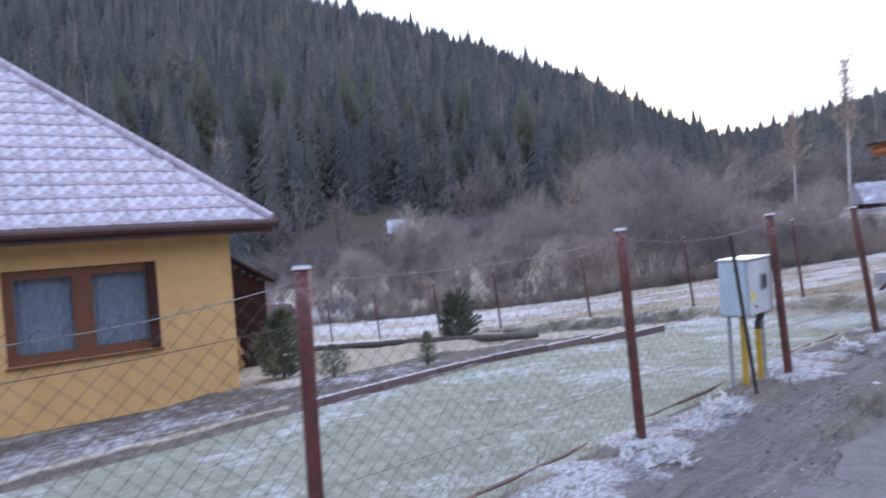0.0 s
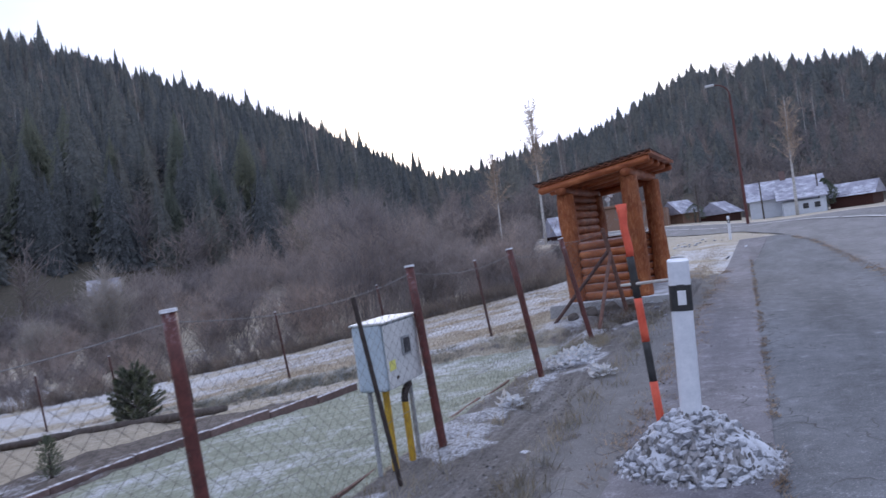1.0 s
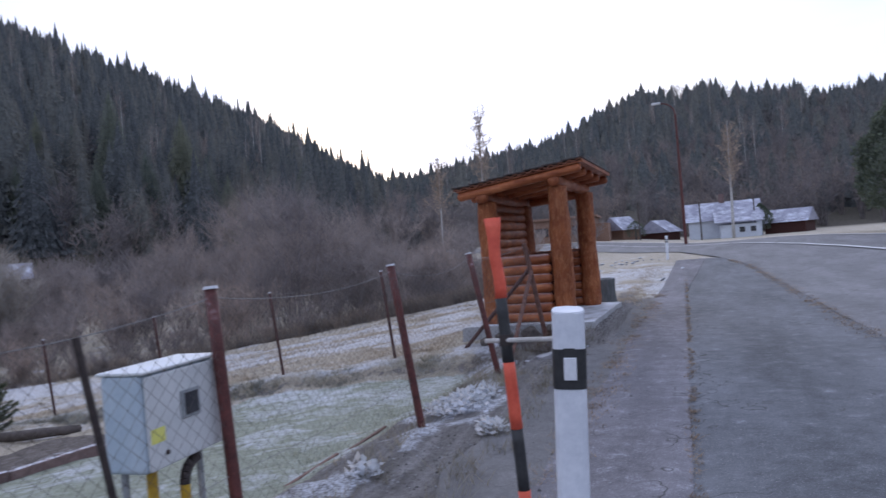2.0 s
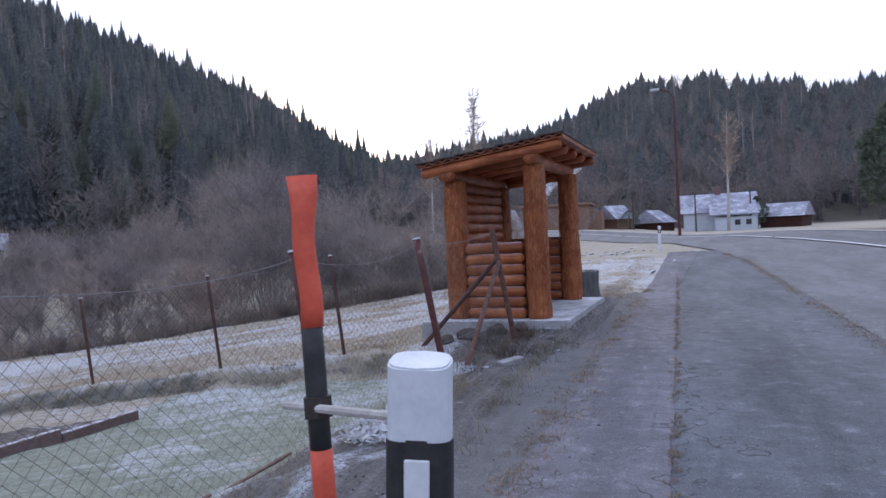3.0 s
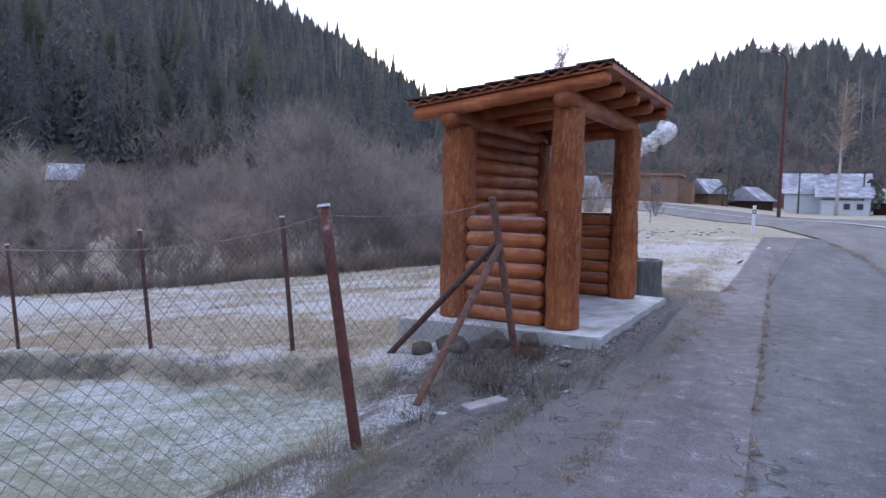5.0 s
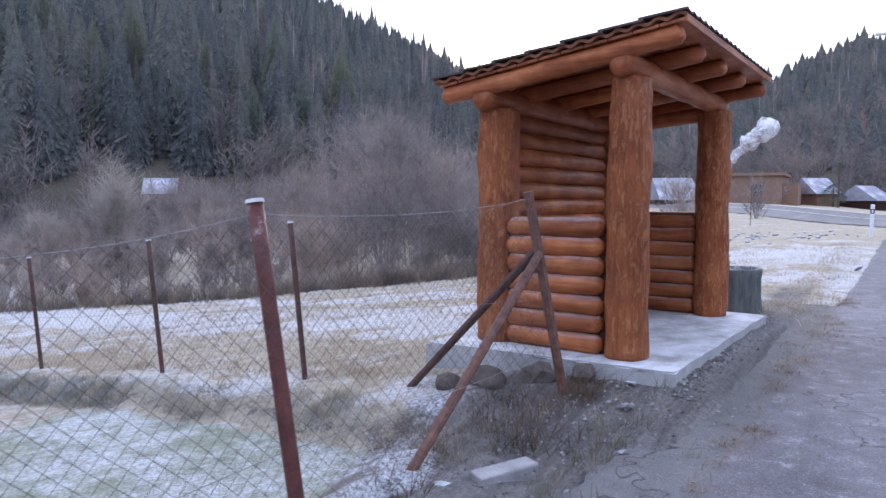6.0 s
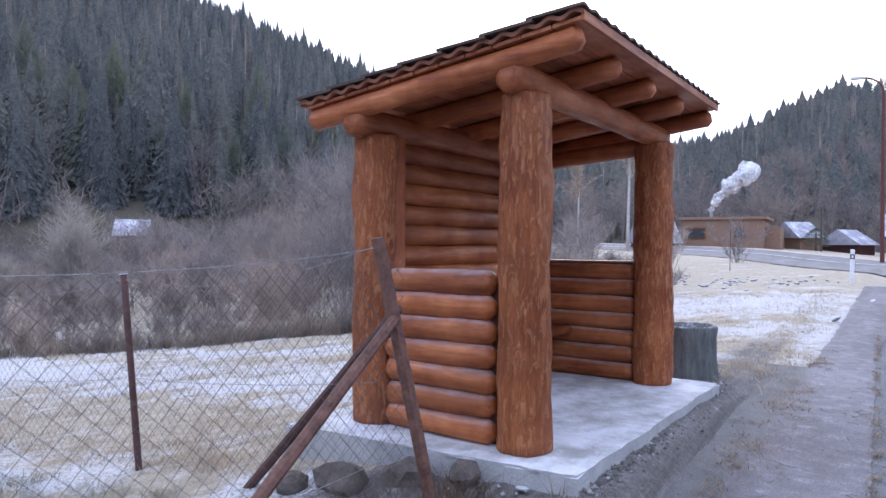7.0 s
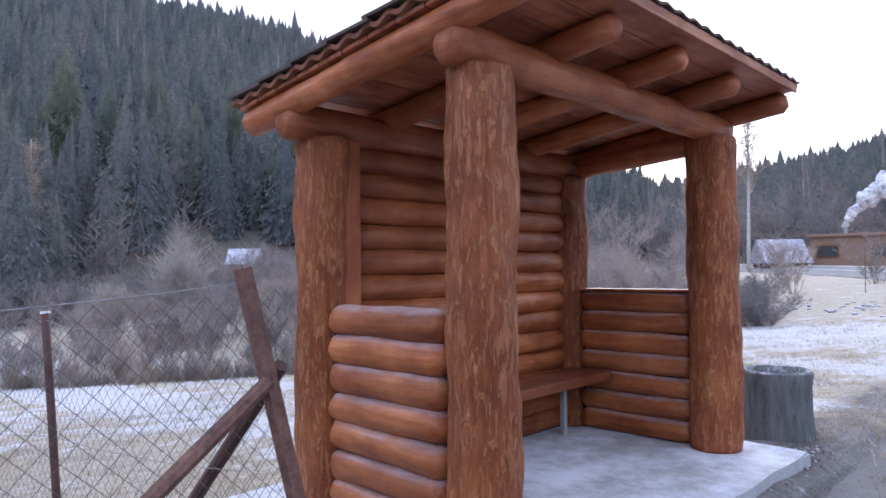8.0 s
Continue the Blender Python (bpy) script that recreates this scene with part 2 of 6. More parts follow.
MAT = dict(
    ground=m_ground(),
    asphalt=m_asphalt("asphalt", (0.061, 0.065, 0.073), (0.18, 0.188, 0.206), 0.03),
    old_asphalt=m_asphalt("old_asphalt", (0.084, 0.079, 0.089), (0.232, 0.221, 0.243), 0.05),
    gutter_strip=m_asphalt("gutter_strip", (0.085, 0.083, 0.084), (0.19, 0.185, 0.188), -0.02),
    road=m_asphalt("road", (0.115, 0.113, 0.119), (0.235, 0.232, 0.243), 0.03),
    post_log=m_log("post_log", 2, (0.25, 0.062, 0.020), (0.42, 0.125, 0.038), (0.54, 0.19, 0.068), 0.012),
    wall_log_x=m_log("wall_log_x", 0, (0.22, 0.060, 0.021), (0.40, 0.130, 0.045), (0.56, 0.225, 0.092), frost=0.5),
    wall_log_y=m_log("wall_log_y", 1, (0.21, 0.056, 0.020), (0.38, 0.120, 0.041), (0.52, 0.205, 0.084)),
    soffit_board=m_log("soffit_board", 1, (0.26, 0.075, 0.036), (0.46, 0.165, 0.080), (0.58, 0.25, 0.135)),
    post_board=m_log("post_board", 2, (0.22, 0.056, 0.020), (0.36, 0.105, 0.036), (0.46, 0.16, 0.06)),
    beam_x=m_log("beam_x", 0, (0.23, 0.060, 0.022), (0.42, 0.135, 0.050), (0.55, 0.215, 0.095)),
    beam_y=m_log("beam_y", 1, (0.23, 0.060, 0.022), (0.42, 0.135, 0.050), (0.55, 0.215, 0.095)),
    bench_wood=m_log("bench_wood", 1, (0.12, 0.032, 0.014), (0.21, 0.062, 0.025), (0.30, 0.10, 0.042)),
    concrete=m_simple("concrete", (0.29, 0.295, 0.30), (0.48, 0.485, 0.495), 4, 0.9, 0.02, frost=0.7, fscale=2.2),
    tile=m_simple("tile", (0.05, 0.035, 0.032), (0.11, 0.075, 0.065), 5, 0.8, 0.01, vary=0.25, frost=0.35),
    tile_under=m_simple("tile_under", (0.16, 0.06, 0.035), (0.30, 0.12, 0.07), 9, 0.8, 0.006),
    red_paint=m_simple("red_paint", (0.055, 0.018, 0.016), (0.17, 0.048, 0.04), 14, 0.6, 0.004, frost=0.3),
    old_paint=m_simple("old_paint", (0.045, 0.022, 0.02), (0.12, 0.055, 0.048), 14, 0.75, 0.004),
    dark_iron=m_simple("dark_iron", (0.02, 0.017, 0.016), (0.07, 0.05, 0.045), 20, 0.7, 0.003),
    rusty=m_simple("rusty", (0.06, 0.028, 0.022), (0.20, 0.10, 0.075), 16, 0.8, 0.006, vary=0.15),
    wire=m_simple("wire", (0.05, 0.044, 0.04), (0.15, 0.13, 0.12), 20, 0.7),
    wire_pale=m_simple("wire_pale", (0.14, 0.135, 0.13), (0.36, 0.355, 0.36), 20, 0.6, metal=0.2),
    cap=m_simple("cap", (0.5, 0.5, 0.53), (0.8, 0.81, 0.85), 30, 0.8, 0.003),
    box_white=m_simple("box_white", (0.56, 0.58, 0.58), (0.74, 0.75, 0.74), 5, 0.55, 0.001, frost=0.8),
    box_blue=m_simple("box_blue", (0.40, 0.50, 0.58), (0.60, 0.68, 0.74), 5, 0.55, 0.001, frost=0.6),
    dark_glass=m_simple("dark_glass", (0.03, 0.03, 0.035), (0.08, 0.08, 0.085), 8, 0.15),
    yellow=m_simple("yellow", (0.42, 0.24, 0.02), (0.66, 0.42, 0.05), 12, 0.55, 0.002),
    sticker=m_simple("sticker", (0.75, 0.72, 0.15), (0.85, 0.82, 0.25), 12, 0.6),
    grey_pipe=m_simple("grey_pipe", (0.22, 0.24, 0.25), (0.42, 0.44, 0.45), 15, 0.6, 0.002),
    white_plastic=m_simple("white_plastic", (0.62, 0.65, 0.70), (0.82, 0.84, 0.88), 10, 0.55, 0.002),
    black_plastic=m_simple("black_plastic", (0.015, 0.015, 0.016), (0.05, 0.05, 0.05), 10, 0.6),
    reflector=m_simple("reflector", (0.7, 0.72, 0.74), (0.85, 0.86, 0.88), 40, 0.3),
    orange=m_simple("orange", (0.62, 0.075, 0.04), (0.82, 0.14, 0.075), 14, 0.6, 0.003),
    stone=m_simple("stone", (0.15, 0.15, 0.165), (0.48, 0.49, 0.52), 9, 0.9, 0.01, vary=0.4, frost=1.0, fscale=6),
    planter=m_simple("planter", (0.055, 0.062, 0.064), (0.20, 0.213, 0.213), 7, 0.85, 0.02, stretch=(3, 3, 0.5), frost=0.45),
    plaster=m_simple("plaster", (0.60, 0.36, 0.14), (0.74, 0.47, 0.21), 3, 0.9, 0.004),
    plinth=m_simple("plinth", (0.22, 0.21, 0.22), (0.4, 0.39, 0.4), 6, 0.9, 0.01),
    window_wood=m_simple("window_wood", (0.10, 0.035, 0.014), (0.24, 0.09, 0.035), 12, 0.5, 0.003, stretch=(1, 1, 6)),
    curtain=m_simple("curtain", (0.10, 0.125, 0.16), (0.40, 0.44, 0.50), 8, 0.9, stretch=(6, 6, 1)),
    roof_snow=m_simple("roof_snow", (0.27, 0.22, 0.245), (0.53, 0.49, 0.565), 7, 0.9, 0.006, vary=0.14, frost=0.5, fscale=4),
    gutter=m_simple("gutter", (0.05, 0.018, 0.016), (0.10, 0.04, 0.035), 10, 0.45),
    brick_kerb=m_simple("brick_kerb", (0.11, 0.070, 0.064), (0.23, 0.160, 0.148), 12, 0.9, 0.008, vary=0.2, frost=0.8),
    edging=m_simple("edging", (0.10, 0.055, 0.045), (0.24, 0.15, 0.125), 12, 0.95, 0.006, vary=0.25, frost=0.15),
    shed_roof=m_simple("shed_roof", (0.016, 0.006, 0.005), (0.05, 0.018, 0.015), 10, 1.0, 0.003),
    # dark wood; also the sheets that stand in for shade
    dark_wood_and_shade=m_simple("dark_wood_and_shade", (0.03, 0.012, 0.01), (0.09, 0.035, 0.028), 10, 1.0, 0.004),
    firewood=m_simple("firewood", (0.30, 0.17, 0.06), (0.55, 0.36, 0.14), 14, 0.85, 0.004, vary=0.3),
    # spruce colours and pale mix raised so they include the haze
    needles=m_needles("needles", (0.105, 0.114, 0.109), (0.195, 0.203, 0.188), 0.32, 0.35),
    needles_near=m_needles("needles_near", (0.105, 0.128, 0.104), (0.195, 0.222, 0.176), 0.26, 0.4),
    bush_green=m_needles("bush_green", (0.07, 0.09, 0.06), (0.19, 0.22, 0.15), 0.3, 0.2),
    bark=m_simple("bark", (0.05, 0.04, 0.035), (0.13, 0.11, 0.10), 8, 0.9, 0.01),
    birch_bark=m_simple("birch_bark", (0.30, 0.29, 0.28), (0.62, 0.60, 0.58), 3, 0.8, 0.005, stretch=(1, 1, 4)),
    twig=m_needles("twig", (0.170, 0.146, 0.140), (0.385, 0.338, 0.325), 0.25),
    twig_far=m_needles("twig_far", (0.17, 0.15, 0.145), (0.31, 0.275, 0.265), 0.15),
    dry_grass=m_needles("dry_grass", (0.26, 0.21, 0.15), (0.56, 0.48, 0.37), 0.35),
    lawn_grass=m_needles("lawn_grass", (0.22, 0.235, 0.165), (0.46, 0.48, 0.39), 0.7),
    white_wall=m_simple("white_wall", (0.52, 0.56, 0.62), (0.68, 0.72, 0.78), 2, 0.9, 0.002),
    metal_roof=m_simple("metal_roof", (0.17, 0.17, 0.21), (0.42, 0.42, 0.50), 1.2, 0.7, 0.004, frost=0.45, fscale=0.9),
    wood_wall=m_simple("wood_wall", (0.18, 0.105, 0.075), (0.32, 0.20, 0.145), 4, 0.85, 0.003, stretch=(1, 1, 8)),
    line_paint=m_simple("line_paint", (0.55, 0.55, 0.56), (0.75, 0.75, 0.75), 6, 0.8),
    lamp_head=m_simple("lamp_head", (0.55, 0.56, 0.58), (0.7, 0.71, 0.72), 6, 0.5),
)


# ---- shape helpers ----
def mesh_ob(name, verts, faces, material, parent=None, label="", smooth=False, tint=None):
    me = bpy.data.meshes.new(name)
    me.from_pydata(verts if isinstance(verts, list) else verts.tolist(), [], faces if isinstance(faces, list) else faces.tolist())
    me.materials.append(MAT[material])
    if smooth:
        me.polygons.foreach_set("use_smooth", [True] * len(me.polygons))
    if tint is not None:
        at = me.attributes.new("tint", "FLOAT", "POINT")
        at.data.foreach_set("value", np.asarray(tint, dtype=np.float32))
    me.update()
    ob = new(name, me)
    if parent is not None:
        ob.parent = parent
    if label:
        tagged(ob, label)
    return ob


def part(name, bm, material, parent, label="", smooth=False):
    me = bpy.data.meshes.new(name)
    bmesh.ops.recalc_face_normals(bm, faces=bm.faces)
    bm.to_mesh(me)
    bm.free()
    me.materials.append(MAT[material])
    if smooth:
        me.polygons.foreach_set("use_smooth", [True] * len(me.polygons))
    ob = new(name, me)
    ob.parent = parent
    if label:
        tagged(ob, label)
    return ob


def thing(name, at, label, category, group="", kind="", turn=0.0):
    ob = new(name)
    ob.empty_display_size = 0.1
    ob.matrix_basis = pose(*at, 0, 0, turn)
    return tagged(ob, label, category, group, kind)


def block(x0, y0, z0, x1, y1, z1, bevel=0.0, seg=1):
    bm = bmesh.new()
    bmesh.ops.create_cube(bm, size=1.0)
    for v in bm.verts:
        v.co = Vector(((x0 + x1) / 2 + v.co.x * (x1 - x0), (y0 + y1) / 2 + v.co.y * (y1 - y0), (z0 + z1) / 2 + v.co.z * (z1 - z0)))
    if bevel:
        bmesh.ops.bevel(bm, geom=bm.edges[:], offset=bevel, segments=seg, affect="EDGES", profile=0.5)
    return bm


def tube(p0, p1, r0, r1=None, seg=10, rings=2, rough=0.0, seed=0, ends=0.0, bend=0.0):
    """A round bar or log from p0 to p1: noise on its skin, chamfered ends, a slight bow."""
    r1 = r0 if r1 is None else r1
    p0, p1 = Vector(p0), Vector(p1)
    ax = (p1 - p0).normalized()
    s = ax.orthogonal().normalized()
    if abs(ax.z) < 0.9:
        s = ax.cross(Vector((0, 0, 1))).normalized()
    u = ax.cross(s)
    length = (p1 - p0).length
    ts = [i / (rings - 1) for i in range(rings)]
    sc = [1.0] * rings
    if ends:
        e = min(0.3, ends / length)
        ts = [0.0, e] + [e + (1 - 2 * e) * i / (rings - 1) for i in range(1, rings - 1)] + [1 - e, 1.0]
        sc = [1 - min(0.5, ends / max(r0, r1))] + [1.0] * (len(ts) - 2) + [1 - min(0.5, ends / max(r0, r1))]
    bm = bmesh.new()
    loops = []
    for t, k in zip(ts, sc):
        c = p0.lerp(p1, t) + u * bend * math.sin(math.pi * t)
        r = (r0 + (r1 - r0) * t) * k
        ring = []
        for i in range(seg):
            a = 2 * math.pi * i / seg
            d = s * math.cos(a) + u * math.sin(a)
            rr = r
            if rough:
                q = Vector((math.cos(a) * 1.3 + seed * 7.1, math.sin(a) * 1.3 + seed * 3.3, t * length * 2.2))
                rr += rough * noise.noise(q) + rough * 0.5 * noise.noise(q * 3.1)
            ring.append(bm.verts.new(c + d * rr))
        loops.append(ring)
    for a, b in zip(loops, loops[1:]):
        for i in range(seg):
            bm.faces.new((a[i], a[(i + 1) % seg], b[(i + 1) % seg], b[i]))
    bm.faces.new(loops[0][::-1])
    bm.faces.new(loops[-1])
    return bm


def smooth_step(a, b, x):
    t = np.clip((np.asarray(x, dtype=float) - a) / (b - a), 0, 1)
    return t * t * (3 - 2 * t)


# ---- ground ----
RIDGE_AZ = [-180, -110, -73, -58, -52, -48, -40, -33, -27, -24, -19, -13.5, -8.8, -5, -3, 1, 4, 10, 30, 70, 120, 180]
RIDGE_EL = [14, 20, 20.7, 20.4, 19, 17.9, 15, 12, 8, 6.5, 7.0, 8.0, 8.8, 10.7, 11.4, 11.7, 11.3, 10, 10, 14, 15, 14]
FOOT_AZ = [-180, -85, -60, -45, -32, -25, -10, 20, 60, 180]
FOOT_R = [60, 58, 60, 66, 80, 105, 112, 112, 80, 60]
RIDGE_R = 300.0


def road_edge(y):
    """The near edge of the main road's tarmac, which bends away to the left."""
    return np.interp(y, [-60, -5, 8, 16, 24.5, 30, 36, 44, 52, 60, 75, 95], [6.0, 4.0, 3.3, 3.2, 3.25, 3.15, 2.5, 0.7, -2.9, -8, -20, -39])


def road_line(y):
    """The white line along the middle of the main road."""
    return np.interp(y, [-60, 8, 26.2, 30.7, 33.7, 37.8, 44, 52, 60, 75, 95], [20, 10.2, 7.56, 6.93, 6.55, 5.8, 4.0, 0.4, -4.6, -16.6, -35.6])


LANE = 3.4


def ground_z(x, y):
    x, y = np.asarray(x, dtype=float), np.asarray(y, dtype=float)
    side = np.interp(x, [-45, -25, -18.35, -15.8, -13, -10.8, -8.1, -5.6, -3.5, -1.5, -0.7, 0.1],
                     [-2.4, -2.2, -1.92, -1.68, -1.4, -1.10, -0.72, -0.42, -0.23, -0.07, -0.02, 0.0])
    z = side * (1 - smooth_step(26, 62, y)) + 0.018 * np.clip(y - 25, 0, 80) * (1 - 0.75 * smooth_step(-8, 4, x) * smooth_step(42, 56, y))
    # the bend of the main road is banked; gravel is heaped against the shelter's slab
    out = x - road_edge(y)
    z = z + 0.055 * np.clip(out, 0, 7.2) * smooth_step(8, 32, y) * smooth_step(17, 8, out) * smooth_step(104, 92, y)
    z = z + 0.13 * smooth_step(13.4, 15.2, y) * smooth_step(21, 18.5, y) * smooth_step(0.12, -0.24, x) * smooth_step(-4.5, -2.6, x)
    # a low bank where the lawn ends below the meadow fence
    z = z - 0.19 * smooth_step(-1.2, -2.0, x) * smooth_step(-11, -9, x) * smooth_step(14.0, 13.55, y) * smooth_step(8.0, 12.5, y)
    dx, dy = x - 1.0, y - 7.0
    r, az = np.hypot(dx, dy), np.degrees(np.arctan2(dx, dy))
    top = RIDGE_R * np.tan(np.radians(np.interp(az, RIDGE_AZ, RIDGE_EL))) - 8.0
    foot = np.interp(az, FOOT_AZ, FOOT_R)
    t = np.clip((r - foot) / (RIDGE_R - foot), 0, 1)
    z = z + top * (0.25 * t * t + 0.75 * t) * smooth_step(0, 0.06, t) - np.clip(r - RIDGE_R, 0, None) * 0.12
    return z


def rough_noise(x, y, s):
    return np.array([noise.noise(Vector((a * s, b * s, 3.7))) for a, b in zip(np.ravel(x), np.ravel(y))]).reshape(np.shape(x))


def build_ground():
    cx, cy, segs = -2.0, 10.0, 600
    rad = [0.0]
    step = 0.12
    while rad[-1] < 900:
        rad.append(rad[-1] + step)
        step = 0.12 if rad[-1] < 13 else step * 1.06
    rad = np.array(rad[1:])
    th = np.linspace(0, 2 * np.pi, segs, endpoint=False)
    R, T = np.meshgrid(rad, th, indexing="ij")
    X, Y = cx + R * np.sin(T), cy + R * np.cos(T)
    Z = ground_z(X, Y)
    near = (R < 60)
    N = np.zeros_like(X)
    N[near] = rough_noise(X[near], Y[near], 0.9) * 0.6 + rough_noise(X[near], Y[near], 3.3) * 0.4
    edge = road_edge(Y)
    paved = smooth_step(-0.15, 0.05, X) * smooth_step(38, 33, Y) * smooth_step(edge - 0.1, edge - 0.5, X)
    off = road_line(Y) + LANE
    on_road = smooth_step(edge - 0.3, edge, X) * smooth_step(off + 0.3, off, X) * smooth_step(100, 95, Y)
    hard = np.maximum(paved, on_road)
    verge = smooth_step(-1.75, -1.45, X) * smooth_step(20.5, 18.8, Y)
    verge = np.maximum(verge, smooth_step(1.2, 0.3, np.abs(X + 0.1)) * smooth_step(27, 21, Y) * 0.62 * (1 - hard))
    lawn = smooth_step(-1.45, -1.75, X) * smooth_step(-5.75, -5.45, X) * smooth_step(13.7, 13.3, Y)
    soil = smooth_step(-5.4, -5.5, X) * smooth_step(-8.5, -8.0, X) * smooth_step(12.4, 11.9, Y) * smooth_step(5.0, 5.6, Y)
    soil = np.maximum(soil, 0.75 * smooth_step(-6.2, -6.5, X) * smooth_step(-9.9, -9.6, X) * smooth_step(7.0, 6.2, Y))
    furrow = smooth_step(0.42, 0.2, np.abs(X + 5.95 - 0.1 * N)) * smooth_step(5.6, 5.2, Y)
    soil = np.maximum(soil, furrow)
    bank = smooth_step(0.22, 0.04, np.abs(Y - 13.70 - 0.16 * N)) * smooth_step(-1.4, -2.0, X) * smooth_step(-12, -9, X)
    # soil tone darkens the bank: dark grass plus the shadow at its foot
    soil = np.maximum(soil, 0.5 * bank)
    soil = np.maximum(soil, 0.72 * smooth_step(1.3, 0.5, np.hypot(X + 1.25, (Y - 13.6) * 0.8)))
    relief = 0.05 + 0.06 * soil - 0.02 * lawn
    Z = Z - 0.06 * furrow + N * (relief + 0.04 * verge) * (1 - hard) * smooth_step(-0.1, -0.6, X) + N * 0.02 * (1 - hard) - 0.05 * hard
    forest = smooth_step(50, 64, np.hypot(X - 1, Y - 7)) * (1 - on_road)
    forest = forest * np.where(np.abs(np.degrees(np.arctan2(X - 1, Y - 7)) - 0) < 30, smooth_step(85, 115, np.hypot(X - 1, Y - 7)), 1.0)
    # frost lies in streaks on the meadow, along the fence foot and in the hollows
    meadow = (1 - lawn) * (1 - verge) * (1 - hard)
    streak = smooth_step(-0.1, 0.35, N + 0.3 * np.sin(Y * 1.6 + 0.35 * X))
    frost = meadow * smooth_step(14.2, 15, Y) * (-0.35 + 1.0 * streak * smooth_step(15.2, 16.6, Y) * smooth_step(29, 22, Y))
    frost = frost + 0.5 * smooth_step(0.55, 0.15, np.abs(Y - 14.15)) * (X < -1.7) * smooth_step(-0.2, 0.3, N)
    frost = frost + lawn * (-0.25 + 0.30 * smooth_step(11.0, 13, Y) + 0.4 * smooth_step(0.1, 0.4, N))
    frost = frost - 1.3 * smooth_step(-6.6, -7.4, X) * smooth_step(-17, -15, X) * smooth_step(8.2, 9.0, Y) * smooth_step(12.6, 12.2, Y)
    frost = frost + 0.3 * smooth_step(14.5, 16, Y) * smooth_step(26, 20, Y) * smooth_step(-5, -9, X)
    band = smooth_step(1.5, 0.5, np.abs(Y - 19.4 - 0.8 * N + 0.10 * (X + 8))) * (X < -3)
    frost = frost + 1.1 * band + 1.3 * smooth_step(3.4, 1.2, np.abs(Y - 30 - 1.5 * N)) * (X > -6) * (1 - hard)
    frost = frost + 0.35 * smooth_step(20.0, 24, Y) * smooth_step(38, 28, Y) * (X > -9) - 0.12 * soil
    frost = frost - 0.75 * verge + 1.2 * verge * smooth_step(0.22, 0.42, N) * smooth_step(-0.5, -0.75, X) - 0.5 * bank - 0.8 * furrow
    frost = frost + 1.5 * smooth_step(0.42, 0.1, np.abs(X + 1.3 + 0.2 * N - 0.02 * (Y - 5))) * (Y < 13.2) * smooth_step(-0.1, 0.2, N)
    nr = len(rad)
    verts = np.stack([X, Y, Z], -1).reshape(-1, 3)
    verts = np.vstack([[cx, cy, float(ground_z(cx, cy))], verts])
    i = np.arange(nr - 1)[:, None] * segs
    j = np.arange(segs)[None, :]
    j2 = (j + 1) % segs
    quads = np.stack([i + j, i + segs + j, i + segs + j2, i + j2], -1).reshape(-1, 4) + 1
    tris = [[0, 1 + int(k), 1 + int((k + 1) % segs)] for k in range(segs)]
    ob = mesh_ob("ground", verts, quads[:, ::-1].tolist() + [t[::-1] for t in tris], "ground", smooth=True)
    for key, val in (("lawn", lawn), ("soil", soil), ("verge", verge), ("frost", frost), ("forest", forest)):
        at = ob.data.attributes.new(key, "FLOAT", "POINT")
        at.data.foreach_set("value", np.concatenate([[0.0], val.ravel()]).astype(np.float32))
    tagged(ob, "frosty dry meadow, lawn, soil and wooded valley slopes", "ground", kind="structure")


